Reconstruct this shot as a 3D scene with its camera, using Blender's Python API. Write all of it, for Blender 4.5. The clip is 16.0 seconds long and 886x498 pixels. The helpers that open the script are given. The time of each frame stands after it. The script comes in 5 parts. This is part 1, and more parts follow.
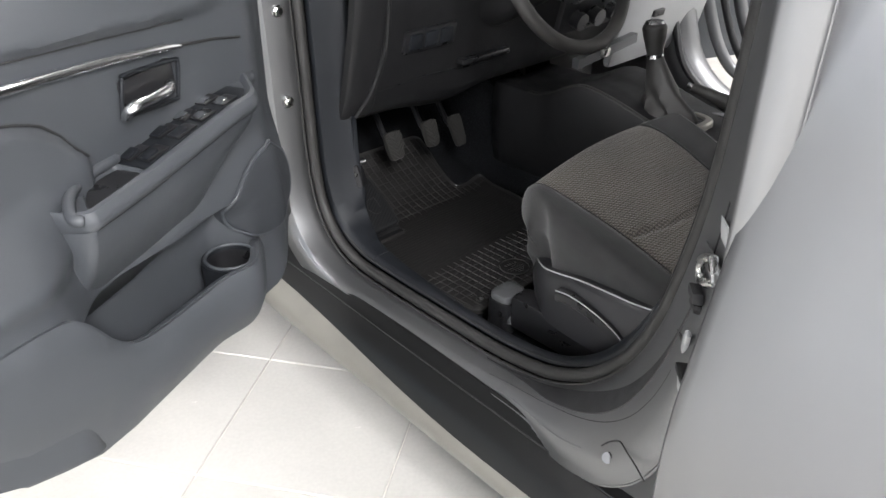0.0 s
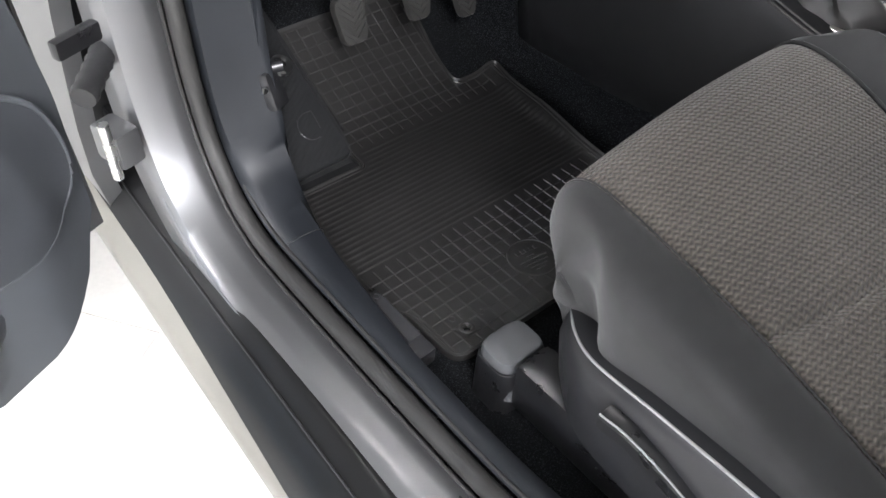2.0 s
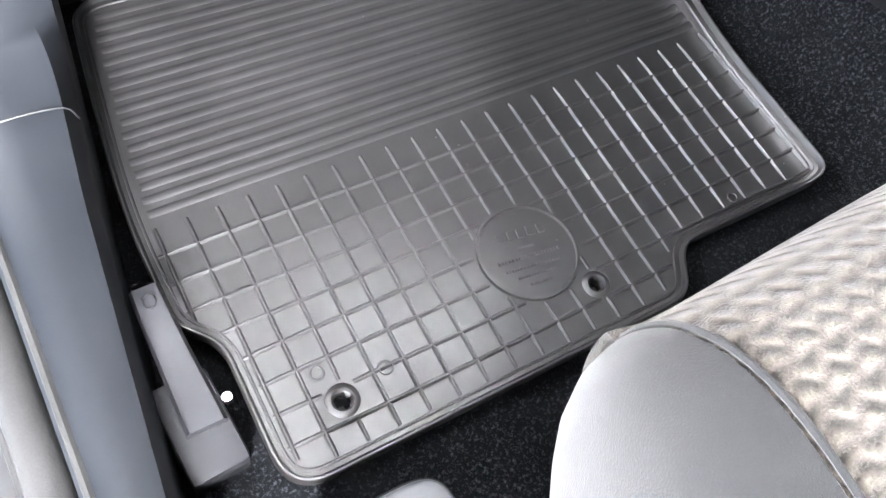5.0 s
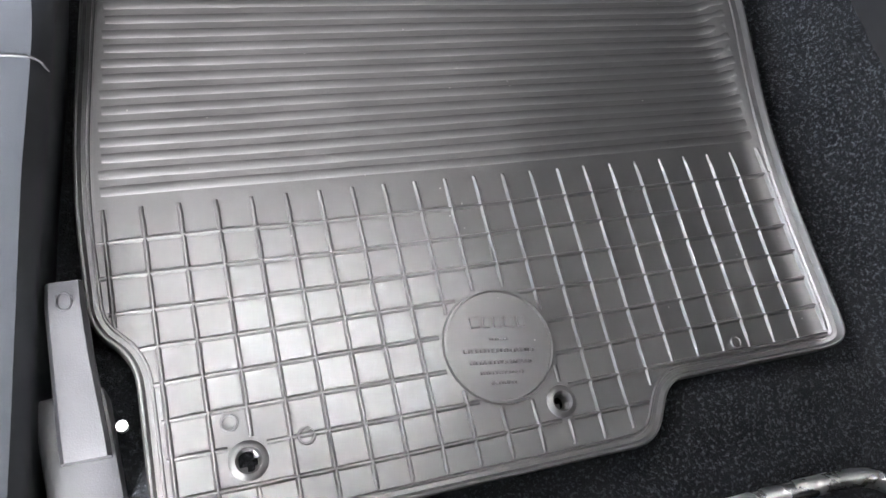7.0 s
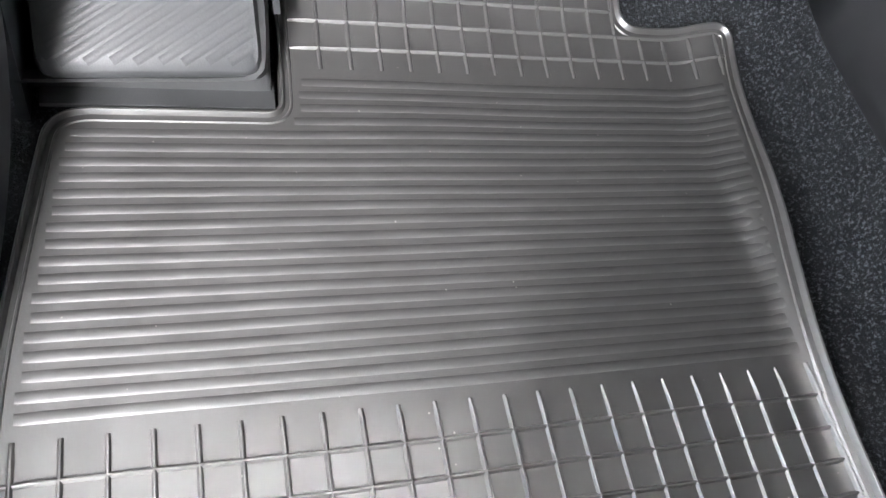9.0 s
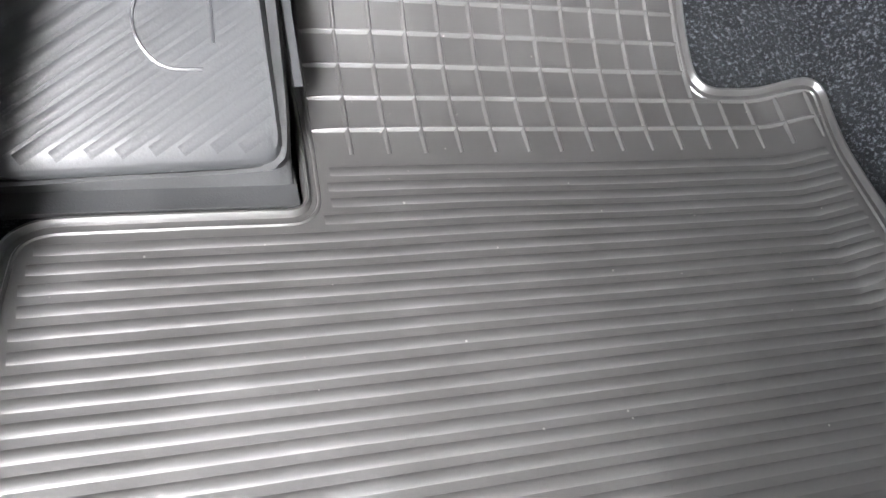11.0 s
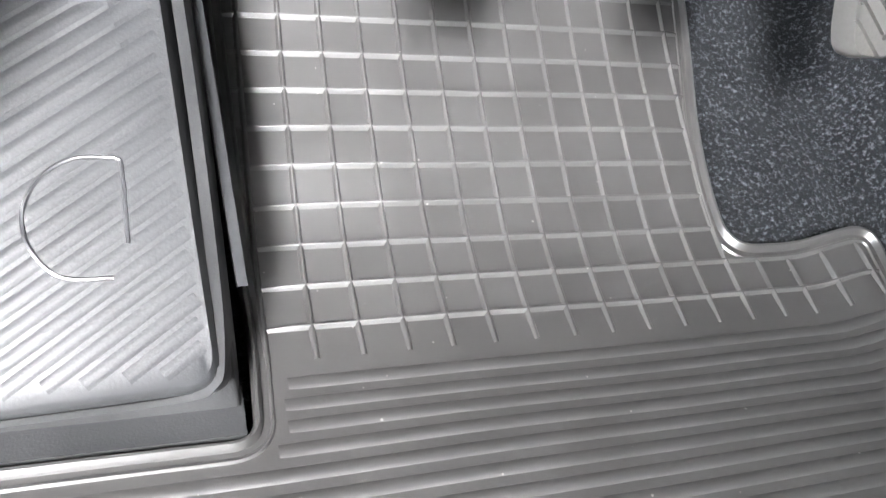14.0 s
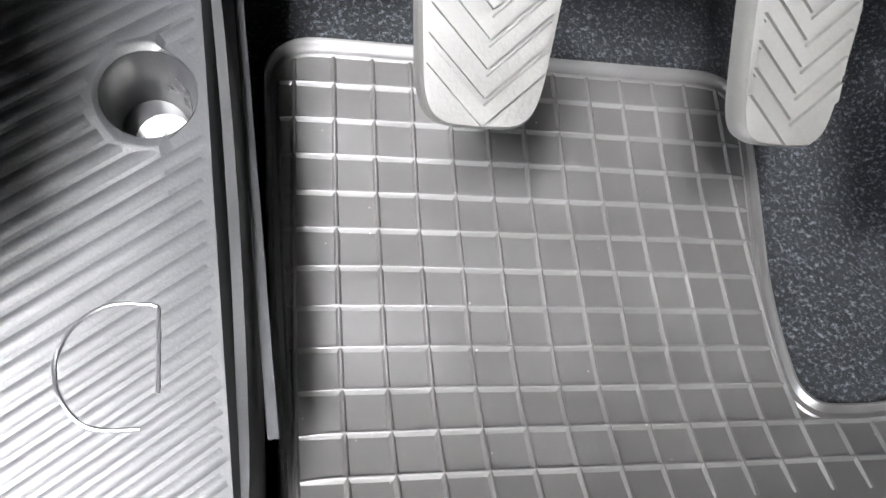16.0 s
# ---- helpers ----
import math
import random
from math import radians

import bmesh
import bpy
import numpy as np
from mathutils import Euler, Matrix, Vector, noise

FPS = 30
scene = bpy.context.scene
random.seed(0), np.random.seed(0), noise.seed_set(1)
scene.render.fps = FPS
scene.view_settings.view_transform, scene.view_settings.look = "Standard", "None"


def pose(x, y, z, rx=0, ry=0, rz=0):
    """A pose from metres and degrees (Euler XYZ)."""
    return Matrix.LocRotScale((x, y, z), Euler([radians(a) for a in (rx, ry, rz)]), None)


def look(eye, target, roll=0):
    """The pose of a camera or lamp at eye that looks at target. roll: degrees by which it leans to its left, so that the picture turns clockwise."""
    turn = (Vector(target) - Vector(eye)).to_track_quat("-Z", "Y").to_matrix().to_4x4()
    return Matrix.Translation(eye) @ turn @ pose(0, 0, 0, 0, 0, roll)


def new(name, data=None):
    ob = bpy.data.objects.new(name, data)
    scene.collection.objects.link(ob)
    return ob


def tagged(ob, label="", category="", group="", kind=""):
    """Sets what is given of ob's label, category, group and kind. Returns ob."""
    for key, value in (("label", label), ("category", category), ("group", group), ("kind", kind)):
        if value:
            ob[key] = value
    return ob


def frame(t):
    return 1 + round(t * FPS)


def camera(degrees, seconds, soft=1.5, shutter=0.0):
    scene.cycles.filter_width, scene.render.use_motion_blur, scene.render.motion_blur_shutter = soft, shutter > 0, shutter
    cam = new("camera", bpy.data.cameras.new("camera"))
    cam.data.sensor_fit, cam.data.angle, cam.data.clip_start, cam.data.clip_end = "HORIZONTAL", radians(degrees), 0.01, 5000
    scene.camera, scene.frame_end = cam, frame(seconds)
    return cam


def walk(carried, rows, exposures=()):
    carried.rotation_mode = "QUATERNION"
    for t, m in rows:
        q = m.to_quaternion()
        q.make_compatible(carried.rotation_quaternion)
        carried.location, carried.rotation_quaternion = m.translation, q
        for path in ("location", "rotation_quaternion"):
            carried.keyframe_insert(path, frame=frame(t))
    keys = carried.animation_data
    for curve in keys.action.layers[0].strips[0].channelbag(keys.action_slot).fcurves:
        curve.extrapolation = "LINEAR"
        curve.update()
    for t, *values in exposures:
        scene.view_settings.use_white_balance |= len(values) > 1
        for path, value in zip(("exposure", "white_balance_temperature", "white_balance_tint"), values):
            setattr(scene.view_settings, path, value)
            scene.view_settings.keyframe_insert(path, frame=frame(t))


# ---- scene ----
cam = camera(57.3, 16.0)
PATH = [
    (0, (-1.013, -1.143, 1.295), (0.187, 0.106, 0.295), 0.3),
    (0.5, (-0.908, -0.997, 1.277), (0.319, 0.157, 0.198), 1.0),
    (1, (-0.762, -0.845, 1.246), (0.421, 0.249, 0.061), -0.6),
    (1.5, (-0.564, -0.730, 1.200), (0.482, 0.384, -0.091), 0.4),
    (2, (-0.411, -0.609, 1.122), (0.540, 0.438, -0.292), 3.3),
    (2.5, (-0.296, -0.476, 1.039), (0.607, 0.426, -0.500), 4.7),
    (3, (-0.204, -0.393, 0.955), (0.651, 0.449, -0.646), 6.0),
    (3.5, (-0.138, -0.356, 0.893), (0.642, 0.478, -0.749), 9.2),
    (4, (-0.090, -0.315, 0.833), (0.672, 0.452, -0.850), 14.6),
    (4.2, (-0.071, -0.304, 0.817), (0.652, 0.465, -0.881), 13.7),
    (6.3, (-0.001, -0.216, 0.765), (0.666, 0.360, -1.030), 32.4),
    (6.5, (0.005, -0.212, 0.760), (0.661, 0.379, -1.035), 33.4),
    (7, (0.022, -0.195, 0.768), (0.697, 0.411, -1.014), 37.8),
    (7.5, (0.039, -0.185, 0.770), (0.714, 0.475, -0.993), 39.8),
    (8, (0.056, -0.173, 0.765), (0.728, 0.589, -0.958), 37.4),
    (8.5, (0.066, -0.153, 0.753), (0.717, 0.704, -0.933), 32.1),
    (9, (0.070, -0.127, 0.726), (0.709, 0.789, -0.933), 28.0),
    (9.2, (0.071, -0.119, 0.716), (0.708, 0.806, -0.939), 27.4),
    (11.3, (0.067, -0.050, 0.618), (0.743, 1.112, -0.863), 20.2),
    (11.5, (0.070, -0.045, 0.614), (0.746, 1.140, -0.848), 19.8),
    (12, (0.074, -0.030, 0.608), (0.736, 1.212, -0.813), 17.9),
    (12.5, (0.078, -0.020, 0.600), (0.723, 1.262, -0.792), 16.2),
    (13, (0.086, -0.010, 0.597), (0.726, 1.294, -0.778), 15.4),
    (13.5, (0.098, 0.004, 0.596), (0.741, 1.329, -0.757), 15.1),
    (14, (0.107, 0.015, 0.596), (0.762, 1.371, -0.721), 14.9),
    (14.5, (0.112, 0.032, 0.596), (0.779, 1.445, -0.652), 13.8),
    (15, (0.116, 0.046, 0.593), (0.759, 1.544, -0.566), 13.0),
    (15.5, (0.123, 0.048, 0.590), (0.676, 1.613, -0.526), 11.7),
    (16, (0.122, 0.032, 0.602), (0.604, 1.604, -0.536), 11.4),
]
EXPOSURES = [(0, 1.05, 6560, 13.5), (1, 1.4, 6540, 13.5), (2, 1.8, 6420, 14.5), (2.5, 2.2, 6370, 14.5), (3.2, 3.0, 6200, 15), (4.2, 3.85, 6200, 16), (6.3, 4.5, 6350, 15.5), (9.2, 4.7, 6450, 13.5), (11.3, 5.15, 6480, 13.5), (13.0, 5.2, 6480, 13), (16, 5.0, 6480, 13)]
walk(cam, [(t, look(eye, target, roll)) for t, eye, target, roll in PATH], EXPOSURES)

# ---- light ----
world = bpy.data.worlds.new("world")
scene.world = world
world.use_nodes = True
_bg = world.node_tree.nodes["Background"]
_sky = world.node_tree.nodes.new("ShaderNodeTexSky")
_sky.sky_type, _sky.sun_disc = "NISHITA", False
_sky.sun_elevation, _sky.sun_rotation = radians(40), radians(120)
world.node_tree.links.new(_sky.outputs[0], _bg.inputs[0])
_bg.inputs[1].default_value = 0.1


def area(name, m, sx, sy, watts, col=(1, 1, 1)):
    lamp = bpy.data.lights.new(name, "AREA")
    lamp.shape, lamp.size, lamp.size_y, lamp.energy, lamp.color = "RECTANGLE", sx, sy, watts, col
    ob = new(name, lamp)
    ob.matrix_world = m
    return ob


# daylight through the showroom's glazed front, beside the open driver's door
area("window_light", look((-4.45, -1.8, 1.7), (0.3, 0.0, 0.7)), 5.4, 2.6, 70, (0.93, 0.97, 1.0))
# the light rows of the showroom ceiling
LAMPS = [(.5, .65, 4), (-3.0, 1.2, 48), (-2.1, -3.9, 135), (-1.35, -3.3, 100), (2.2, -1.3, 130)]
for _x, _y, _w in LAMPS:
    area("ceiling_tube_light", pose(_x, _y, 3.14), 0.5, 1.9, _w, (0.96, 0.985, 1.0))


# ---- materials ----
def mat(name, col, rough=0.5, metal=0.0, spec=0.5, coat=0.0, var=0.15, scale=30.0, grain=400.0, bump=0.1, dist=0.0005,
        col2=None, rvar=0.1, sheen=0.0):
    """A painted, moulded or woven surface: colour that varies at two scales, uneven gloss and a fine relief."""
    m = bpy.data.materials.new(name)
    m.use_nodes = True
    nt = m.node_tree
    b = nt.nodes["Principled BSDF"]
    b.inputs["Metallic"].default_value = metal
    b.inputs["Specular IOR Level"].default_value = spec
    b.inputs["Coat Weight"].default_value = coat
    b.inputs["Coat Roughness"].default_value = 0.08
    if sheen:
        b.inputs["Sheen Weight"].default_value = sheen
    co = nt.nodes.new("ShaderNodeTexCoord")
    n1 = nt.nodes.new("ShaderNodeTexNoise")
    n1.inputs["Scale"].default_value, n1.inputs["Detail"].default_value = scale, 5
    n2 = nt.nodes.new("ShaderNodeTexNoise")
    n2.inputs["Scale"].default_value, n2.inputs["Detail"].default_value = grain, 3
    for n in (n1, n2):
        nt.links.new(co.outputs["Object"], n.inputs["Vector"])
    ramp = nt.nodes.new("ShaderNodeValToRGB")
    c2 = col2 or tuple(c * (1 + 2 * var) for c in col)
    ramp.color_ramp.elements[0].position, ramp.color_ramp.elements[1].position = 0.3, 0.75
    ramp.color_ramp.elements[0].color = (*[c * (1 - var) for c in col], 1)
    ramp.color_ramp.elements[1].color = (*c2, 1)
    mixn = nt.nodes.new("ShaderNodeMath")
    mixn.operation = "MULTIPLY_ADD"
    mixn.inputs[1].default_value = 0.45
    nt.links.new(n2.outputs[0], mixn.inputs[0])
    half = nt.nodes.new("ShaderNodeMath")
    half.operation = "MULTIPLY"
    half.inputs[1].default_value = 0.55
    nt.links.new(n1.outputs[0], half.inputs[0])
    nt.links.new(half.outputs[0], mixn.inputs[2])
    nt.links.new(mixn.outputs[0], ramp.inputs[0])
    nt.links.new(ramp.outputs[0], b.inputs["Base Color"])
    rr = nt.nodes.new("ShaderNodeMapRange")
    rr.inputs[1].default_value, rr.inputs[2].default_value = 0.3, 0.7
    rr.inputs[3].default_value, rr.inputs[4].default_value = max(0.03, rough - rvar), min(1, rough + rvar)
    nt.links.new(n1.outputs[0], rr.inputs[0])
    nt.links.new(rr.outputs[0], b.inputs["Roughness"])
    if bump:
        bp = nt.nodes.new("ShaderNodeBump")
        bp.inputs["Strength"].default_value, bp.inputs["Distance"].default_value = bump, dist
        nt.links.new(n2.outputs[0], bp.inputs["Height"])
        nt.links.new(bp.outputs[0], b.inputs["Normal"])
    return m


SILVER = mat("silver_paint", (0.205, 0.206, 0.21), 0.47, 0.88, coat=0.25, var=0.015, scale=6, grain=2500, bump=0.01, rvar=0.012)
RUBBER = mat("mat_rubber", (0.0135, 0.0127, 0.0122), 0.44, spec=1.0, var=0.09, scale=35, grain=900, bump=0.08, dist=0.0002, rvar=0.04)
SEAL = mat("seal_rubber", (0.018, 0.018, 0.019), 0.55, var=0.3, scale=40, grain=700, bump=0.3)
TRIM = mat("trim_plastic", (0.0105, 0.012, 0.0145), 0.5, spec=0.28, var=0.12, scale=18, grain=1400, bump=0.25, dist=0.0003)
DOORP = mat("door_plastic", (0.05, 0.0545, 0.061), 0.5, var=0.1, scale=12, grain=1300, bump=0.3, dist=0.0003)
DASH = mat("dash_plastic", (0.009, 0.009, 0.0097), 0.55, spec=.3, var=0.2, scale=20, grain=1200, bump=0.25, dist=0.0003)
CLAD = mat("cladding_plastic", (0.009, 0.009, 0.009), 0.34, spec=.28, var=0.12, scale=3, grain=900, bump=0.1, rvar=0.02)
# grey-beige stands in for the tile floor mirrored in the lower cladding
CLADL = mat("lower_cladding_sheen", (0.15, 0.143, 0.125), 0.45, var=0.12, scale=14, grain=900, bump=0.15)
GREY = mat("grey_plastic", (0.075, 0.077, 0.08), 0.42, var=0.08, scale=30, grain=900, bump=0.15)
PALE = mat("pale_grey_plastic", (0.33, 0.335, 0.335), 0.5, var=0.06, scale=20, grain=900, bump=0.15)
SATIN = mat("satin_metal_trim", (0.5, 0.48, 0.44), 0.32, 0.9, var=0.05, scale=30, bump=0.02, rvar=0.05)
RESTP = mat("foot_rest_plastic", (0.013, 0.0134, 0.0141), 0.38, spec=.2, var=0.07, scale=35, grain=900, bump=0.15, rvar=0.03)
SPEAK = mat("loudspeaker_cloth", (0.03, 0.033, 0.0375), 0.7, spec=0.3, var=0.2, scale=40, grain=1500, bump=0.5)
DARKP = mat("matt_dark_plastic", (0.009, 0.0092, 0.0096), 0.6, spec=0.3, var=0.2, scale=30, grain=900, bump=0.2)
STRIP = mat("weatherstrip_rubber", (0.024, 0.0235, 0.0225), 0.55, spec=0.4, var=0.25, scale=40, grain=700, bump=0.3)
BLACKP = mat("black_plastic", (0.012, 0.012, 0.013), 0.33, var=0.3, scale=30, grain=900, bump=0.15)
CHROME = mat("chrome", (0.82, 0.83, 0.84), 0.2, 1.0, var=0.03, scale=20, bump=0.0, rvar=0.03)
STEEL = mat("zinc_steel", (0.62, 0.62, 0.6), 0.28, 1.0, var=0.1, scale=60, bump=0.1, rvar=0.08)
PEDAL = mat("pedal_rubber", (0.029, 0.0283, 0.0265), 0.5, var=0.15, scale=40, grain=600, bump=0.25, rvar=0.08)
SEATSIDE = mat("dark_seat_cloth", (0.0165, 0.0165, 0.0167), 0.8, var=0.15, scale=30, grain=1800, bump=0.5, dist=0.0004, sheen=0.25)
LEATHER = mat("gaiter_leather", (0.02, 0.019, 0.018), 0.5, var=0.25, scale=50, grain=800, bump=0.4)
CEILM = mat("ceiling_board", (0.4, 0.4, 0.4), 0.85, var=0.05, scale=4, grain=200, bump=0.1)
SHIELD = mat("seat_plastic", (0.02, 0.02, 0.022), 0.4, var=0.15, scale=20, grain=1200, bump=0.25, dist=0.0003)
WALLM = mat("wall_paint", (0.52, 0.52, 0.51), 0.8, var=0.04, scale=3, grain=200, bump=0.1)
TILE = mat("floor_tile", (0.47, 0.46, 0.43), 0.22, var=0.05, scale=5, grain=120, bump=0.03, rvar=0.06)
GROUT = mat("tile_grout", (0.5, 0.48, 0.44), 0.9, var=0.2, scale=20, bump=0.3)
RED = mat("red_plastic", (0.5, 0.04, 0.03), 0.4)
GLASS = bpy.data.materials.new("window_glass")
GLASS.use_nodes = True
GLASS.node_tree.nodes["Principled BSDF"].inputs["Transmission Weight"].default_value = 1.0
GLASS.node_tree.nodes["Principled BSDF"].inputs["Roughness"].default_value = 0.02


def lamp_face():
    m = bpy.data.materials.new("lamp_diffuser")
    m.use_nodes = True
    b = m.node_tree.nodes["Principled BSDF"]
    b.inputs["Emission Color"].default_value = (1, 0.985, 0.96, 1)
    b.inputs["Emission Strength"].default_value = 7
    return m


LAMPF = lamp_face()


def carpet_mat():
    """Black looped carpet with pale flecks."""
    m = mat("carpet", (0.009, 0.0098, 0.0113), 0.95, spec=0.15, var=0.3, scale=60, grain=1200, bump=1.0, dist=0.002)
    nt = m.node_tree
    b = nt.nodes["Principled BSDF"]
    co = nt.nodes.new("ShaderNodeTexCoord")
    v = nt.nodes.new("ShaderNodeTexNoise")
    v.inputs["Scale"].default_value, v.inputs["Detail"].default_value, v.inputs["Roughness"].default_value = 400, 3, 0.8
    nt.links.new(co.outputs["Object"], v.inputs["Vector"])
    r = nt.nodes.new("ShaderNodeValToRGB")
    r.color_ramp.elements[0].position, r.color_ramp.elements[1].position = 0.52, 0.70
    r.color_ramp.elements[0].color, r.color_ramp.elements[1].color = (0.0028, 0.0032, 0.0039, 1), (0.048, 0.052, 0.058, 1)
    nt.links.new(v.outputs[0], r.inputs[0])
    nt.links.new(r.outputs[0], b.inputs["Base Color"])
    bp = [n for n in nt.nodes if n.type == "BUMP"][0]
    nt.links.new(v.outputs[0], bp.inputs["Height"])
    return m


CARPET = carpet_mat()


def weave_mat():
    """Beige-brown seat cloth: rows of short raised waves, staggered from row to row."""
    m = bpy.data.materials.new("woven_seat_cloth")
    m.use_nodes = True
    nt = m.node_tree
    b = nt.nodes["Principled BSDF"]
    b.inputs["Roughness"].default_value = 0.85
    b.inputs["Sheen Weight"].default_value = 0.3
    N, L = nt.nodes.new, nt.links.new
    co = N("ShaderNodeTexCoord")
    sep = N("ShaderNodeSeparateXYZ")
    L(co.outputs["Object"], sep.inputs[0])

    def math_(op, a, c):
        n = N("ShaderNodeMath")
        n.operation = op
        for i, v in enumerate((a, c)):
            if isinstance(v, (int, float)):
                n.inputs[i].default_value = v
            else:
                L(v, n.inputs[i])
        return n.outputs[0]

    wob = math_("MULTIPLY", math_("SINE", math_("MULTIPLY", sep.outputs[0], 2 * math.pi / 0.0076), 0), 0.00075)
    rows = math_("MULTIPLY", math_("ADD", sep.outputs[1], wob), 2 * math.pi / 0.0050)
    wave = math_("SINE", rows, 0)
    dash = math_("SINE", math_("ADD", math_("MULTIPLY", sep.outputs[0], 2 * math.pi / 0.0076), math_("MULTIPLY", rows, 0.5)), 0)
    hgt = math_("ADD", math_("MULTIPLY", wave, 0.55), math_("MULTIPLY", dash, 0.45))
    fine = N("ShaderNodeTexNoise")
    fine.inputs["Scale"].default_value = 1500
    L(co.outputs["Object"], fine.inputs["Vector"])
    big = N("ShaderNodeTexNoise")
    big.inputs["Scale"].default_value = 9
    L(co.outputs["Object"], big.inputs["Vector"])
    h2 = math_("ADD", hgt, math_("MULTIPLY", fine.outputs[0], 0.8))
    r = N("ShaderNodeValToRGB")
    r.color_ramp.elements[0].position, r.color_ramp.elements[1].position = 0.1, 0.95
    r.color_ramp.elements[0].color, r.color_ramp.elements[1].color = (0.042, 0.036, 0.030, 1), (0.195, 0.170, 0.140, 1)
    L(math_("ADD", math_("MULTIPLY", h2, 0.38), math_("MULTIPLY", big.outputs[0], 0.5)), r.inputs[0])
    L(r.outputs[0], b.inputs["Base Color"])
    bp = N("ShaderNodeBump")
    bp.inputs["Strength"].default_value, bp.inputs["Distance"].default_value = 0.8, 0.0012
    L(h2, bp.inputs["Height"])
    L(bp.outputs[0], b.inputs["Normal"])
    return m


WEAVE = weave_mat()


def add_dust(m, cell, size, col):
    """Scattered pale specks of dust, one in some cells of a loose grid."""
    nt = m.node_tree
    b = nt.nodes["Principled BSDF"]
    co = nt.nodes.new("ShaderNodeTexCoord")
    v = nt.nodes.new("ShaderNodeTexVoronoi")
    v.inputs["Scale"].default_value = 1 / cell
    nt.links.new(co.outputs["Object"], v.inputs["Vector"])
    sep = nt.nodes.new("ShaderNodeSeparateColor")
    nt.links.new(v.outputs["Color"], sep.inputs[0])
    lim = nt.nodes.new("ShaderNodeMath")
    lim.operation = "MULTIPLY"
    lim.inputs[1].default_value = size / cell
    nt.links.new(sep.outputs[0], lim.inputs[0])
    near = nt.nodes.new("ShaderNodeMath")
    near.operation = "LESS_THAN"
    nt.links.new(v.outputs["Distance"], near.inputs[0])
    nt.links.new(lim.outputs[0], near.inputs[1])
    mix = nt.nodes.new("ShaderNodeMix")
    mix.data_type = "RGBA"
    base = b.inputs["Base Color"].links[0].from_socket
    nt.links.new(near.outputs[0], mix.inputs["Factor"])
    nt.links.new(base, [s for s in mix.inputs if s.name == "A" and s.type == "RGBA"][0])
    [s for s in mix.inputs if s.name == "B" and s.type == "RGBA"][0].default_value = (*col, 1)
    nt.links.new([s for s in mix.outputs if s.type == "RGBA"][0], b.inputs["Base Color"])


add_dust(RUBBER, 0.011, 0.0007, (0.16, 0.155, 0.145))
add_dust(RESTP, 0.013, 0.0006, (0.14, 0.14, 0.135))


# ---- mesh helpers ----
def thing(name, label, category, at=(0, 0, 0), group="", kind=""):
    ob = new(name)
    ob.location = at
    return tagged(ob, label, category, group, kind)


def part(name, bm, material, parent=None, label="", smooth=True, kind=""):
    """One mesh object out of a bmesh in world coordinates, under a thing or a part that stands at the origin."""
    bmesh.ops.recalc_face_normals(bm, faces=bm.faces)
    me = bpy.data.meshes.new(name)
    bm.to_mesh(me)
    bm.free()
    if smooth:
        me.polygons.foreach_set("use_smooth", [True] * len(me.polygons))
    me.materials.append(material)
    ob = new(name, me)
    if parent:
        ob.parent = parent
    if smooth:
        me.set_sharp_from_angle(angle=radians(42))
    return tagged(ob, label, kind=kind)


def fitting(name, bm, material, label, category, group=""):
    """A thing fitted in the car: its main mesh carries its parts."""
    return tagged(part(name, bm, material, None, label), category=category, group=group)


def loft(rows, closed=False, caps=False):
    """A skin over rows of points, all of the same number; closed: each row is a ring."""
    bm = bmesh.new()
    vs = [[bm.verts.new(p) for p in row] for row in rows]
    n = len(rows[0])
    for a, c in zip(vs, vs[1:]):
        for i in range(n if closed else n - 1):
            j = (i + 1) % n
            bm.faces.new((a[i], a[j], c[j], c[i]))
    if caps:
        bm.faces.new(vs[0])
        bm.faces.new(list(reversed(vs[-1])))
    return bm


def slab(rows, off):
    """A skin over rows of points that has a thickness: the same rows again, moved by off, and closed round the rim."""
    o = Vector(off)
    ring = [[*r, *[Vector(p) + o for p in reversed(r)]] for r in rows]
    return loft(ring, True, True)


def tube(path, r, n=10, ends=True):
    """A round bar along a path; r: its radius, or one for each point."""
    path = [Vector(p) for p in path]
    rows = []
    up = Vector((0.13, 0.21, 0.97))
    for i, p in enumerate(path):
        d = (path[min(i + 1, len(path) - 1)] - path[max(i - 1, 0)]).normalized()
        a = d.cross(up)
        if a.length < 0.05:
            a = d.cross(Vector((1, 0, 0)))
        a.normalize()
        c = d.cross(a)
        rad = r[i] if isinstance(r, (list, tuple)) else r
        rows.append([p + rad * (math.cos(k * 2 * math.pi / n) * a + math.sin(k * 2 * math.pi / n) * c) for k in range(n)])
    return loft(rows, True, ends)


def rbox(size, bevel, m=None, seg=2, taper=1.0):
    """A box with rounded edges about the origin, set at the pose m; taper: how wide its top is beside its foot."""
    bm = bmesh.new()
    bmesh.ops.create_cube(bm, size=1)
    for v in bm.verts:
        k = taper if v.co.z > 0 else 1
        v.co = (v.co.x * size[0] * k, v.co.y * size[1] * k, v.co.z * size[2])
    bmesh.ops.bevel(bm, geom=list(bm.edges), offset=bevel, segments=seg, affect="EDGES", profile=0.6)
    if m:
        bmesh.ops.transform(bm, matrix=m, verts=bm.verts)
    return bm


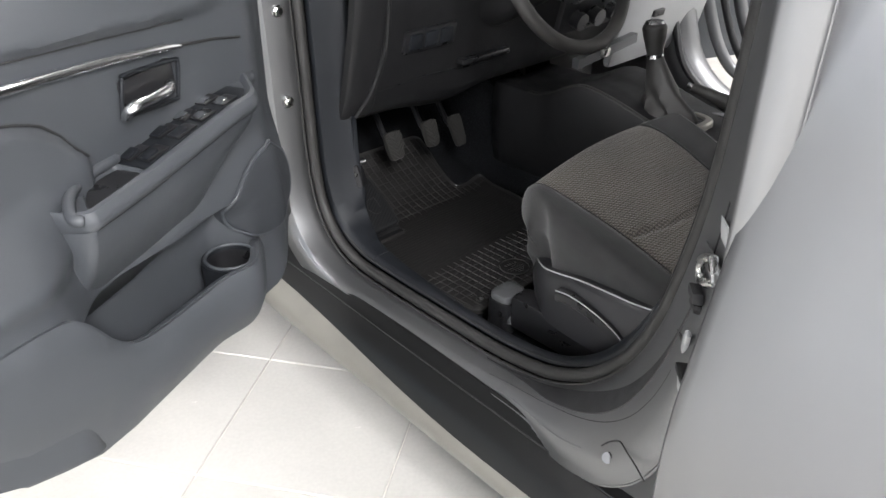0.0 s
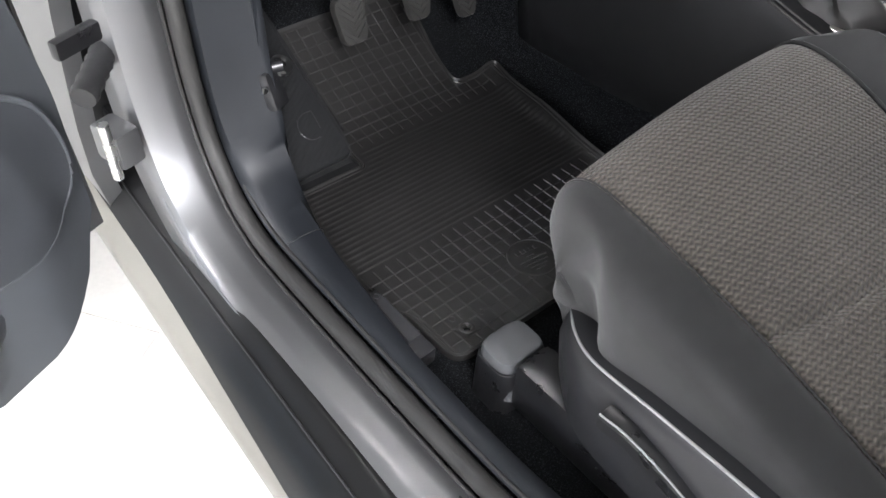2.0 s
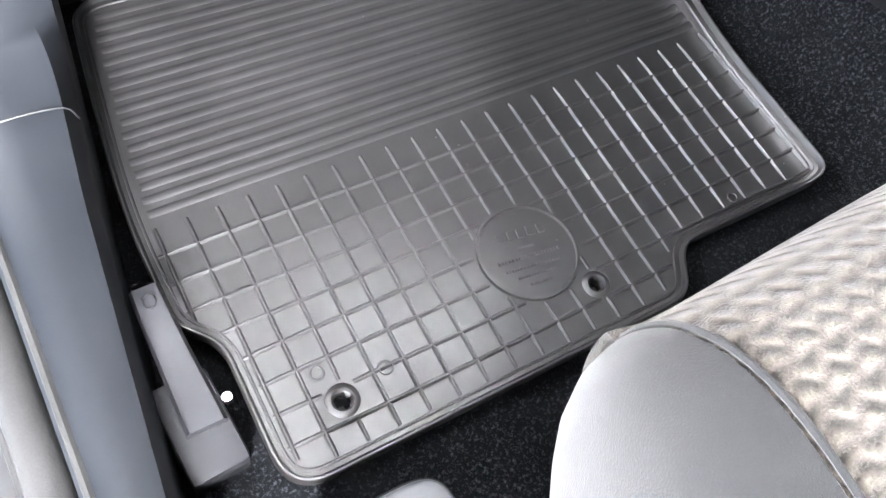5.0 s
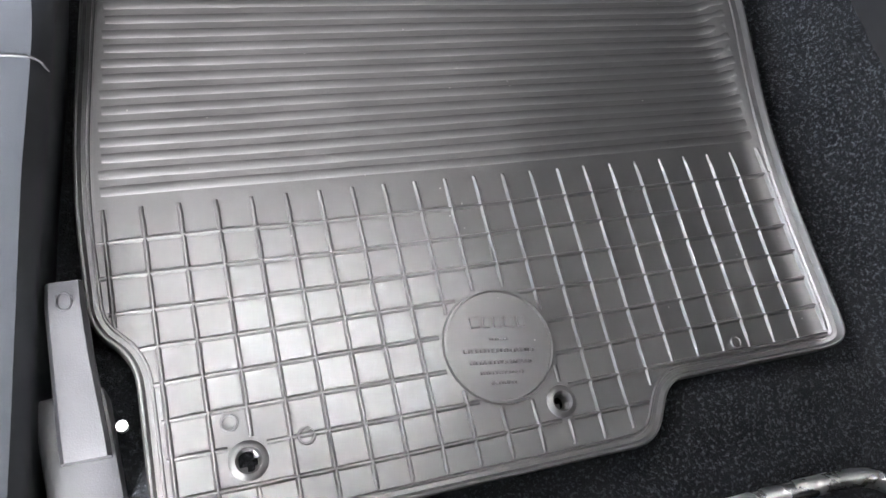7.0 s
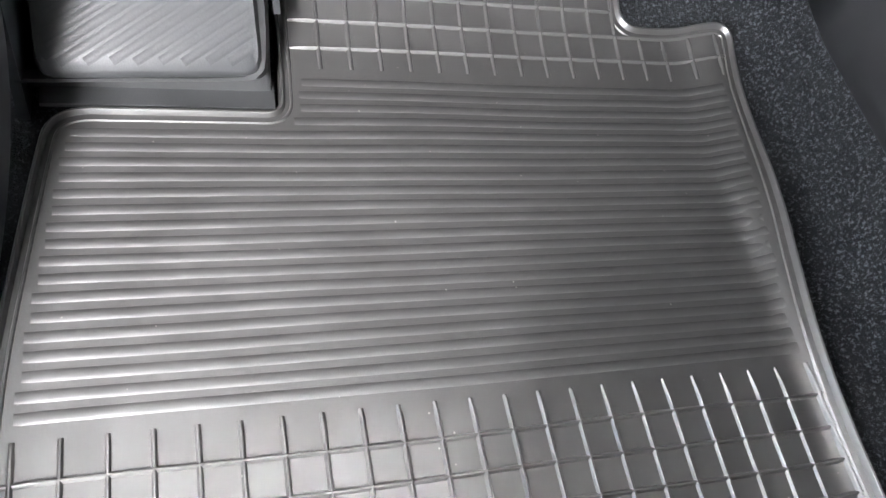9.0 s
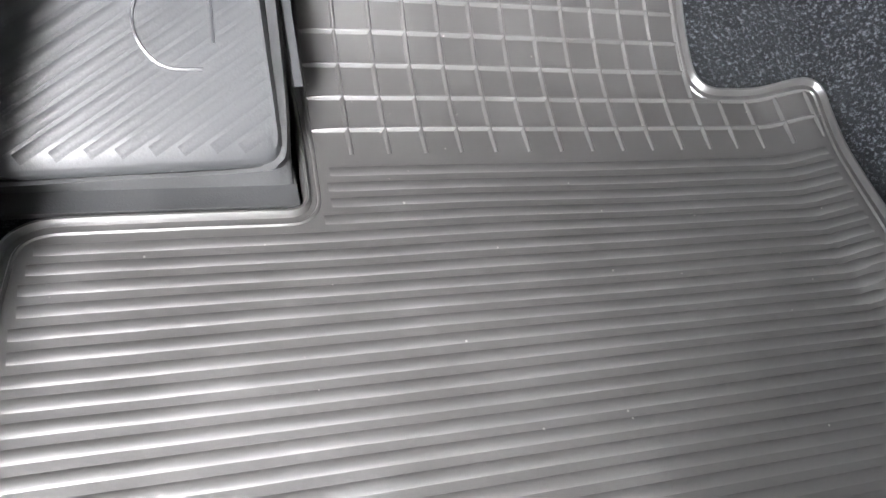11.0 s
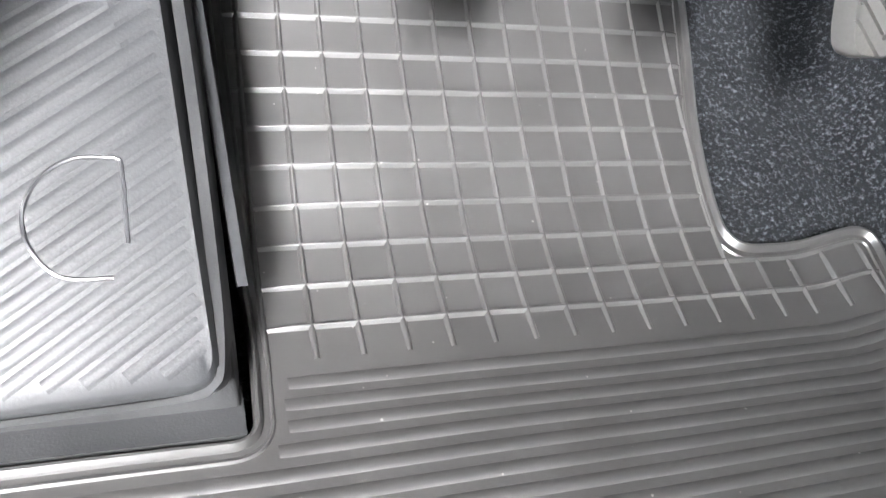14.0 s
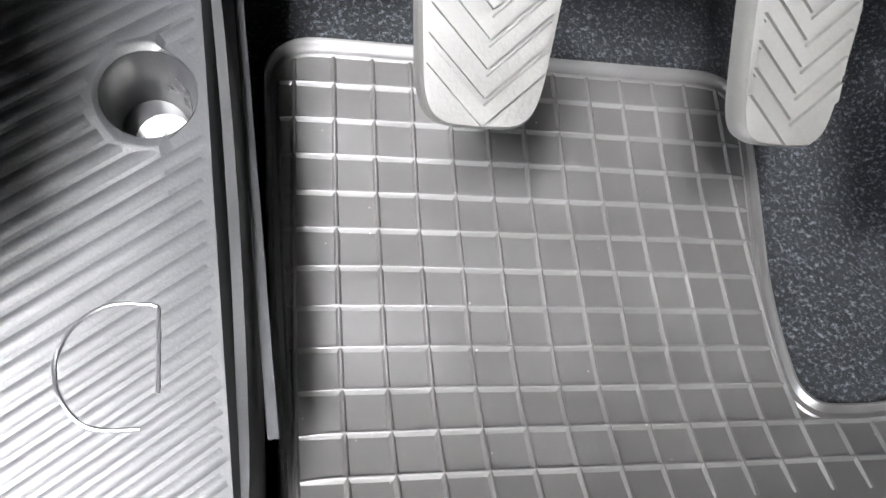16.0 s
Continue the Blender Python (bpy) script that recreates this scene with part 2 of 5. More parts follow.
def smooth_line(pts, per=8):
    """Catmull-Rom through points of any size."""
    pts = [np.array(p, float) for p in pts]
    pts = [2 * pts[0] - pts[1], *pts, 2 * pts[-1] - pts[-2]]
    out = []
    for a, b, c, d in zip(pts, pts[1:], pts[2:], pts[3:]):
        for k in range(per):
            t = k / per
            out.append(0.5 * (2 * b + (c - a) * t + (2 * a - 5 * b + 4 * c - d) * t * t + (3 * b - a - 3 * c + d) * t ** 3))
    out.append(pts[-2])
    return out


def step(x, a, b):
    t = min(1, max(0, (x - a) / (b - a)))
    return t * t * (3 - 2 * t)

# ---- the showroom ----
def room():
    def plate(name, x0, x1, y0, y1, z0, z1, m, kind="structure", parent=None):
        bm = rbox((x1 - x0, y1 - y0, z1 - z0), 0.004, pose((x0 + x1) / 2, (y0 + y1) / 2, (z0 + z1) / 2), 1)
        return part(name, bm, m, parent, kind=kind, smooth=False)

    X0, X1, Y0, Y1, H = -4.6, 4.6, -5.4, 4.4, 3.3
    floor = plate("floor", X0, X1, Y0, Y1, -0.12, -0.003, GROUT)
    tagged(floor, "glossy white square showroom floor tiles", "floor")
    plate("ceiling", X0, X1, Y0, Y1, H, H + 0.12, CEILM)
    plate("wall_north", X0, X1, Y1, Y1 + 0.15, 0, H, WALLM)
    plate("wall_south", X0, X1, Y0 - 0.15, Y0, 0, H, WALLM)
    plate("wall_east", X1, X1 + 0.15, Y0, Y1, 0, H, WALLM)
    # the glazed side: a low parapet, a lintel and mullions round the openings
    plate("wall_west", X0 - 0.15, X0, Y0, Y1, 0, 0.3, WALLM)
    plate("wall_west_lintel", X0 - 0.15, X0, Y0, Y1, 3.05, H, WALLM)
    win = thing("window_1", "tall showroom windows in grey metal frames", "window", kind="structure")
    for y in np.linspace(Y0 + 0.05, Y1 - 0.05, 6):
        plate("window_frame", X0 - 0.12, X0 - 0.02, y - 0.04, y + 0.04, 0.3, 3.05, GREY, "", win)
    for a, c in zip(np.linspace(Y0 + 0.05, Y1 - 0.05, 6), np.linspace(Y0 + 0.05, Y1 - 0.05, 6)[1:]):
        p = plate("pane", X0 - 0.075, X0 - 0.065, a + 0.041, c - 0.041, 0.301, 3.049, GLASS, "", win)
        p.visible_shadow = False
    for x, y, _ in LAMPS:
        lt = thing("ceiling_light", "long white ceiling light with a bright diffuser", "lamp", group="ceiling lights")
        part("frame", rbox((0.62, 2.02, 0.09), 0.01, pose(x, y, 3.255)), GREY, lt, smooth=False)
        part("diffuser", rbox((0.54, 1.94, 0.03), 0.008, pose(x, y, 3.205)), LAMPF, lt, smooth=False)
    return floor


FLOOR = room()


# ---- the car ----
CAR = thing("car", "silver car with open doors parked on white tiles", "car")

# the edge of the driver's door opening, from the hinge pillar's top down, along the sill and up the middle pillar: y, z
APERTURE = smooth_line([(.268, 1.3), (.262, 1.08), (.254, .9), (.247, .75), (.242, .62), (.233, .53), (.212, .462), (.175, .415), (.125, .386),
                        (.06, .370), (-.05, .365), (-.2, .362), (-.33, .362), (-.43, .374), (-.50, .400), (-.565, .446), (-.622, .515),
                        (-.662, .60), (-.688, .70), (-.708, .82), (-.718, .95), (-.724, 1.1), (-.726, 1.32)], 6)
# points across the edge, from the inside out: x and how far inwards; at the front pillar, on the sill, at the middle pillar
FRONT = [(.002, .056), (-.006, .049), (-.045, .034), (-.068, .026), (-.072, .014), (-.095, .0), (-.118, -.001), (-.142, -.004), (-.156, -.008), (-.162, -.018), (-.168, -.06)]
SILL = [(-.024, -.045), (-.026, .005), (-.031, .020), (-.050, .024), (-.080, .022), (-.103, .0), (-.125, -.001), (-.146, .0), (-.160, -.001), (-.167, -.008), (-.169, -.05)]
REAR = [(.02, .02), (-.03, .040), (-.06, .036), (-.085, .028), (-.09, .016), (-.115, .0), (-.15, -.016), (-.18, -.040), (-.205, -.062), (-.235, -.09), (-.262, -.135)]


def across(i, k):
    """The k-th point across the opening's edge at its i-th place, as a point in the world."""
    y, z = APERTURE[i]
    a, b = APERTURE[max(i - 1, 0)], APERTURE[min(i + 1, len(APERTURE) - 1)]
    d = (b - a) / np.linalg.norm(b - a)
    n = np.array((d[1], -d[0]))  # inwards
    s = i / 6
    fs, sr = step(s, 5.5, 9.0), step(s, 12.6, 16.5)
    x, w = [(1 - fs) * f + fs * ((1 - sr) * m + sr * r) for f, m, r in zip(FRONT[k], SILL[k], REAR[k])]
    if k < 4:  # the sill trim's inner edge runs askew
        x += (1, 1, .9, .3)[k] * fs * (1 - sr) * (.15 * y if y > 0 else max(-.02, .11 * y))
    return Vector((x, y + n[0] * w, z + n[1] * w))


if (across(60, 4) - across(60, 5)).z < 0:
    raise ValueError("the opening's edge is turned inside out")
NA = len(APERTURE)


def band(k0, k1, i0=0, i1=NA):
    return [[across(i, k) for k in range(k0, k1 + 1)] for i in range(i0, i1)]


def body():
    b = part("body_panel", loft(band(5, 10)), SILVER, CAR, "silver metallic painted sill and door pillars")
    sol = b.modifiers.new("thickness", "SOLIDIFY")
    sol.thickness, sol.offset = 0.003, 0
    # inner trim: kick panel, sill trim and the foot of the middle pillar
    for name, i0, i1, m, lab in (("sill_trim", 0, 104, TRIM, "dark grey plastic kick panel and sill trim"),
                                 ("pillar_trim", 104, NA, DASH, "dark plastic pillar trim")):
        t = part(name, loft(band(0, 4, i0 - (1 if i0 else 0), i1)), m, CAR, lab)
        sol = t.modifiers.new("thickness", "SOLIDIFY")
        sol.thickness, sol.offset = 0.0025, 0
    part("trim_seam", tube(smooth_line([across(54, k) + Vector((.0012, 0, .0012)) for k in range(1, 5)], 4), .0007, 6), SEAL, CAR)
    # the weatherstrip: two lips and the bulb between them
    mid = [(across(i, 4) + across(i, 5)) / 2 for i in range(NA)]
    part("door_seal", tube(mid, 0.0115, 12), STRIP, CAR, "black rubber door seal")
    part("seal_lip", tube([across(i, 4) + Vector((0.004, 0, 0)) for i in range(NA)], 0.003, 8), STRIP, CAR)
    part("seal_lip", tube([across(i, 5) * 0.9 + across(i, 6) * 0.1 for i in range(NA)], 0.003, 8), STRIP, CAR)
    # the rear door's own seal on the foot of the middle pillar
    def between(i, k, up=0.0):
        a, c = across(i, int(k)), across(i, int(k) + 1)
        y, z = APERTURE[i]
        return a.lerp(c, k - int(k)) + up * Vector((-.45, .35 * step(-y, .4, .6), .82))

    rows = []
    for i in range(72, 118):
        u = (i - 72) / 45
        k0 = 5.45 + 2.4 * step(u, .25, .95)
        wd = 1.35 * (1 - step(u, .35, .85)) * step(u, 0, .3) + .12
        rows.append([between(i, k0 + wd * q, h) for q, h in ((0, -.0005), (.06, .0035), (.3, .0045), (.7, .0045), (.94, .0035), (1, -.0005))])
    part("rear_door_seal", loft(rows), SEAL, CAR, "black rubber seal of the rear door")
    part("panel_gap", tube([between(i, 7.15 + 1.2 * step(i, 84, 104), .0002) for i in range(74, 106)], .0016, 6), SEAL, CAR)
    # the bright folded edge along the sill
    part("sill_edge", tube([across(i, 9) for i in range(40, 92)], 0.0022, 6), SILVER, CAR)
    # outer skin from the pillar's foot to the cladding and the rear door
    rows = []
    for i in range(74, NA):
        p, u = across(i, 10), (i - 74) / 38
        if u <= .8:
            y = -.40 - .40 * u / .8
            q = Vector((-.1685 + .035 * (y + .1), y, .3635 + .015 * y))
        elif u <= 1:
            q = Vector((-.193, -.80, .3515)).lerp(Vector((-.276, -.815, .43)), (u - .8) / .2)
        else:
            q = Vector((-.285, -.815, .43 + .9 * (i - 112) / (NA - 113)))
        rows.append([p.lerp(q, t) + Vector((-.006, 0, .003)) * math.sin(math.pi * t) for t in (0, .12, .3, .5, .7, .88, 1)])
    p = part("lower_pillar_panel", loft(rows), SILVER, CAR)
    sol = p.modifiers.new("thickness", "SOLIDIFY")
    sol.thickness, sol.offset = 0.003, -1


body()


def cladding():
    skin = smooth_line([(-.160, .364), (-.166, .3645), (-.173, .360), (-.186, .350), (-.191, .3485), (-.198, .342), (-.217, .3265), (-.229, .306), (-.238, .286), (-.2395, .262), (-.232, .235), (-.21, .205), (-.16, .195)], 4)
    ys = np.linspace(-1.1, 0.42, 24)
    bow = lambda y: 0.035 * (y + 0.1) + 0.01 * (y + 0.1) ** 2

    def stretch(a, b, n=16):
        return [skin[int(f)] + (skin[min(int(f) + 1, len(skin) - 1)] - skin[int(f)]) * (f - int(f)) for f in np.linspace(a, b, n)]

    # below the cut, the floor's reflection is put into the colour
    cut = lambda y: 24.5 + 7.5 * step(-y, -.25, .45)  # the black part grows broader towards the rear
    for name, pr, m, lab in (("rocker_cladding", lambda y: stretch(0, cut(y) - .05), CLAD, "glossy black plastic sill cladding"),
                             ("rocker_cladding_sheen", lambda y: stretch(cut(y), len(skin) - 1), CLADL, "lower sill cladding, the floor's reflection put in as grey-beige colour")):
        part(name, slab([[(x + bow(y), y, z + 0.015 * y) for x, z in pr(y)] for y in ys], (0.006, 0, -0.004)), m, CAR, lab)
    part("cladding_groove", tube([(-.189 + bow(y), y, .3505 + 0.015 * y) for y in ys], 0.0016, 6), SEAL, CAR)
    # underbody behind it
    part("underbody", rbox((1.35, 3.2, 0.06), 0.01, pose(0.58, -0.5, 0.265)), BLACKP, CAR, smooth=False)


cladding()


def pillar_fittings():
    # lock striker: a closed loop of bar that stands off the pillar on a plate
    n, h, v = Vector((-.67, .73, .12)).normalized(), Vector((-.735, -.678, 0)), Vector((-.06, .10, .99)).normalized()
    on = lambda c, a, b, o=0.0: Vector(c) + h * a + v * b + n * o
    basis = Matrix((h, v, n)).transposed().to_4x4()
    turned = lambda c: Matrix.Translation(Vector(c)) @ basis
    S = (-.2215, -.7765, .797)
    lg, wd = (h + v * .65).normalized(), (v * .95 - h * .3).normalized()
    bar = lambda a, b, o: Vector(S) + lg * a + wd * b + n * o
    s = part("striker", tube(smooth_line([bar(.022, .013, .002), bar(0, .015, .009), bar(-.018, .011, .010), bar(-.026, .0, .010), bar(-.020, -.011, .010), bar(0, -.015, .009), bar(.022, -.015, .002)], 5), .0056, 10), STEEL, CAR, "bright steel lock striker")
    part("plate", rbox((.066, .046, .003), .0012, turned(S)), SILVER, s)
    part("block", rbox((.013, .032, .010), .003, turned(bar(.026, 0, .005)) @ pose(0, 0, 0, 0, 0, 33)), STEEL, s)
    B = Vector((-.213, -.7645, .748))
    bs = part("bump_stop", rbox((.030, .018, .016), .006, turned(on(B, 0, .007, .006))), SEAL, CAR, "black rubber bump stop")
    part("lobe", rbox((.027, .015, .014), .006, turned(on(B, -.002, -.010, .005))), SEAL, bs)
    part("blanking_plate", rbox((.030, .036, .002), .0008, turned((-.215, -.779, .845))), PALE, CAR, "pale blanking plate on the pillar")
    part("plug", rbox((.050, .011, .008), .004, turned((-.2255, -.7655, .690)) @ pose(0, 0, .003, 0, 0, 62)), PALE, CAR, "pale plastic seal clip")
    part("dull_patch", rbox((.026, .012, .0016), .0006, turned((-.1985, -.739, .6725)) @ pose(0, 0, 0, 0, 0, 20)), STRIP, CAR)
    sw = part("door_switch", rbox((.034, .036, .016), .004, turned((-.272, -.795, .665))), PALE, CAR, "pale door switch with a dark cap")
    part("cap", rbox((.036, .013, .019), .004, turned((-.272, -.795, .665)) @ pose(0, .016, .001)), DARKP, sw)
    # screws of the door check and hinge on the front pillar
    for x, y, z in ((-.130, .238, .716), (-.128, .25, .90)):
        sc = part("hinge_bolt", tube([(x, y + .02, z), (x, y - .004, z)], 0.008, 6), STEEL, CAR, "small bright hinge bolt")
        part("washer", tube([(x, y + .01, z), (x, y + .001, z)], 0.012, 12), STEEL, sc)
    part("door_check", rbox((0.06, 0.014, 0.022), 0.004, pose(-.205, .215, .655, 0, 0, 20)), BLACKP, CAR, "black door check strap")
    hg = part("lower_hinge", rbox((0.035, 0.05, 0.05), 0.006, pose(-.188, .235, .50, 0, 0, 15)), SILVER, CAR, "silver painted lower door hinge")
    part("hinge_pin", tube([(-.205, .215, .465), (-.205, .215, .545)], .007, 10), STEEL, hg)
    part("wiring_boot", tube(smooth_line([(-.165, .27, .60), (-.19, .235, .60), (-.22, .20, .595)], 5), [.014 + .002 * (k % 2) for k in range(11)], 12), SEAL, CAR, "ribbed black wiring boot")
    # stamped cover on the panel under the middle pillar
    part("panel_cover", tube(smooth_line([(-.2235, -.662, .4445), (-.2265, -.676, .464), (-.2295, -.694, .4785), (-.244, -.716, .4825), (-.262, -.742, .488), (-.282, -.768, .494)], 4), 0.0012, 6), SEAL, CAR)
    dp = part("drain_plug", tube([(-.2325, -.681, .4405), (-.2375, -.683, .4445)], [.0098, .0085], 18), SILVER, CAR)
    part("plug_rim", tube([(-.2335 + .0098 * math.cos(a) * .35, -.6815 + .0105 * math.cos(a), .4413 + .0105 * math.sin(a)) for a in np.linspace(1.6, 4.9, 16)], .0012, 6), SEAL, dp)


pillar_fittings()


def rear_door():
    """The closed rear door: a gently curved skin with its rolled front edge."""
    rows = []
    for z in np.linspace(0.36, 1.5, 30):
        lean = -0.305 + 0.05 * step(z, 0.45, 1.1) ** 2 - 0.045 * math.exp(-((z - .62) / .22) ** 2) + 0.12 * step(z, 1.0, 1.5)
        edge = -0.800 - 0.012 * math.sin((z - .4) * 3)
        row = [(lean + 0.062, edge + 0.006, z), (lean + 0.036, edge - 0.001, z), (lean + 0.012, edge - 0.004, z), (lean + 0.003, edge - 0.010, z), (lean, edge - 0.022, z)]
        row += [(lean - 0.012 * step(-y, 0.85, 1.8) - 0.002 * math.sin(z * 9), y, z) for y in np.linspace(-0.86, -1.9, 18)]
        rows.append(row)
    d = part("rear_door", loft(rows), SILVER, CAR, "closed silver rear door")
    sol = d.modifiers.new("thickness", "SOLIDIFY")
    sol.thickness, sol.offset = 0.003, -1
    part("edge_seal", tube([r[0] for r in rows], 0.006, 8), SEAL, d)


rear_door()


# ---- floor pan and carpet ----
TOE_S = (.205, .225, .252, .272, .292, .312, .34, .37, .39, .41, .6)
TOE_A = (0, 6, 13, 17.5, 23.5, 28, 28.5, 29.5, 32.5, 35, 36)
_ls = np.arange(.205, 1.0, .002)
_la = np.radians(np.interp(_ls + .001, TOE_S, TOE_A))
_ly = .205 + np.concatenate(([0], np.cumsum(np.cos(_la)[:-1] * .002)))
_lz = np.concatenate(([0], np.cumsum(np.sin(_la)[:-1] * .002)))


def toe(s):
    """How the footwell floor runs: along the car and up, for a length s along its surface."""
    if s <= .205:
        return float(s), 0.0
    return float(np.interp(s, _ls, _ly)), float(np.interp(s, _ls, _lz))


def on_floor(x, s, up=0.0):
    y, z = toe(s)
    return Vector((x, y, 0.33 + z + up))


def carpet():
    rows = []
    xs = np.linspace(-0.046, 0.60, 76)
    for s in np.linspace(-0.95, 0.78, 150):
        y, z = toe(s)
        row = []
        for x in xs:
            h = z + 0.318 + 0.0022 * noise.noise((x * 60, s * 60, 1)) + 0.004 * noise.noise((x * 9, s * 9, 3))
            h += 0.24 * step(x, 0.475, 0.56) ** 1.7  # up the side of the tunnel
            h -= 0.006 * step(-s, 0.17, 0.2)
            # the hump before the accelerator
            h += 0.014 * math.exp(-((x - .47) / .055) ** 2 - ((s - .30) / .05) ** 2)
            h += 0.008 * math.exp(-((x - .40) / .2) ** 2 - ((s + .215) / .012) ** 2)
            row.append((x, y, h))
        rows.append(row)
    part("carpet", loft(rows), CARPET, CAR, "black looped carpet with pale flecks")


carpet()


def foot_rest():
    """The sloping rest beside the clutch: a ribbed plate on a dark box, with a well for its bolt and a pressed mark."""
    def at(u, v, n=0.0):
        """u across, v up the slope, n off the plate."""
        return LAID @ Vector((u, .2 + .731 * v - .682 * n, .349 + .682 * v + .731 * n))

    LAID = Matrix(((.9993, -.0267, -.0267, .0145), (.0284, .9975, .0641, -.0327), (.0249, -.0648, .9976, .0242), (0, 0, 0, 1)))
    V1 = 0.30
    right = lambda v: .1235 - 0.055 * v
    left = lambda v: .006 - 0.02 * v
    cx, cv, cr = .0940, .160, .0172  # the bolt's well
    # plate with a round hole: rings from the hole outwards to the rim
    corners = [(right(0), 0), (right(V1), V1), (left(V1), V1), (left(0), 0)]
    line = []
    for k, c in enumerate(corners):
        c, a, b = np.array(c), np.array(corners[k - 1]), np.array(corners[(k + 1) % 4])
        q0, q1 = c + (a - c) / np.linalg.norm(a - c) * .011, c + (b - c) / np.linalg.norm(b - c) * .011
        line += [(1 - t) ** 2 * q0 + 2 * t * (1 - t) * c + t * t * q1 for t in np.linspace(0, 1, 7)]
        nq = b + (c - b) / np.linalg.norm(c - b) * .011
        line += [q1 + (nq - q1) * t for t in np.linspace(0, 1, 60)[1:-1]]
    rim = [(u, v, math.atan2(v - cv, u - cx)) for u, v in line]
    rows = []
    rows.append([at(cx + cr * math.cos(a), cv + cr * math.sin(a), -.0005) for _, _, a in rim])
    for f in (0.02, 0.03, 0.045, 0.3, 0.6, 0.9, 0.985):
        rows.append([at(cx + cr * math.cos(a) * (1 - f) + (u - cx) * f, cv + cr * math.sin(a) * (1 - f) + (v - cv) * f, .0006 if f < .04 else 0) for u, v, a in rim])
    rows.append([at(u + .0008 * (u > .06), v - .0008 * (v < .01), -.0025) for u, v, a in rim])
    rows.append([at(u + .007 * (u > right(v) - .012), v - (.003 if v < .01 else 0), -.018) for u, v, a in rim])
    rest = fitting("foot_rest", loft(rows, True), RESTP, "grey plastic foot rest with slanting ribs beside the clutch pedal", "foot rest")
    part("well_wall", loft([[at(cx + cr * f * math.cos(a), cv + cr * f * math.sin(a), n) for a in np.linspace(0, 2 * math.pi, 49)[:-1]] for f, n in ((.74, -.036), (.92, -.006), (1.0, -.0008))], True), BLACKP, rest)
    part("well_floor", tube([at(cx, cv, -.036), at(cx, cv, -.034)], cr * .74, 24), BLACKP, rest)
    part("bolt", tube([at(cx + .004, cv - .006, -.034), at(cx + .004, cv - .006, -.024)], [.0085, .0085], 6), STEEL, rest, "zinc bolt head")
    part("washer", tube([at(cx + .004, cv - .006, -.034), at(cx + .004, cv - .006, -.031)], .0115, 20), STEEL, rest)
    # slanting ribs, cut off at the rim, the well and round the pressed mark
    sl = math.tan(radians(33))
    c = -0.10
    while c < V1 + .02:
        run = []
        for k in range(81):
            u = .006 + (.118) * k / 80
            v = c + sl * (u - .006)
            ok = .006 < v < V1 - .004 and left(v) + .004 < u < right(v) - .002 and math.hypot(u - cx, v - cv) > cr + .004
            if ok:
                run.append((u, v))
            if (not ok or k == 80) and len(run) > 3:
                hw = .0022
                prof = [(-hw * 1.5, -.0002), (-hw * .7, .0003), (0, .00045), (hw * .7, .0003), (hw * 1.5, -.0002)]
                pts = run[::6] + [run[-1]] if (len(run) - 1) % 6 else run[::6]
                part("rib", loft([[at(u - math.sin(radians(33)) * o, v + math.cos(radians(33)) * o, h) for o, h in prof] for u, v in pts]), RESTP, rest)
            if not ok:
                run = []
        c += .0082
    # the pressed mark: straight on two sides, rounded on the others
    mark = smooth_line([(.0985, .052), (.0985, .078), (.097, .0815), (.0935, .0822), (.083, .0822), (.073, .0765), (.067, .066), (.0675, .055), (.073, .0455), (.080, .0415), (.093, .0408)], 5)
    part("pressed_mark", tube([at(u, v, .0002) for u, v in mark], .0008, 6), BLACKP, rest)
    # the dark box under the plate and the ledge round it
    ring = [tuple(p) for p in smooth_line([(-.004, -.004), (.06, -.004), (.112, -.004), (.1225, -.001), (.1268, .009), (.1275, .05), (.1235, .15), (.112, V1)], 4)]
    part("foot_rest_base", slab([[at(u, v, -.0035) for u, v in ring], [at(u + (.004 if u > .12 else 0), v + (.006 if v < .01 else 0), -.02) for u, v in ring],
                                 [on_floor(u + (.006 if u > .115 else 0), .204 if v < .01 else .2 + v * 1.03, .002) for u, v in ring]], (-.004, .004, -.002)), DARKP, rest, "matt black plastic base")
    part("base_flange", slab([[on_floor(u, q, .0035) for u in np.linspace(.004, .134, 8)] for q in (.1915, .198, .206, .214)], (0, 0, -.003)), DARKP, rest)
    part("base_strip", slab([[at(right(v) + .0125, v + .005, -.014 - .05 * v), at(right(v) + .0165, v + .005, -.0145 - .05 * v)] for v in np.linspace(.03, V1, 10)], (0, .003, -.003)), RESTP, rest)


foot_rest()


def kick_wall():
    """The plain plastic that closes the footwell beside the foot rest, with the bonnet release on it."""
    rows = [[(-.002, y, z) for z in np.linspace(.32, .78, 10)] for y in np.linspace(.19, .75, 12)]
    part("footwell_side", slab(rows, (-.006, 0, 0)), TRIM, CAR)
    rel = fitting("bonnet_release", rbox((.03, .026, .052), .006, pose(.0, .187, .527, -14, 0, 25), taper=.8), BLACKP, "black plastic bonnet release lever on the kick panel", "lever")
    part("pivot", tube([(-.006, .197, .552), (.02, .185, .556)], .008, 12), BLACKP, rel)
    part("clip", rbox((.006, .004, .008), .0012, pose(-.014, .176, .535)), STEEL, rel)


kick_wall()


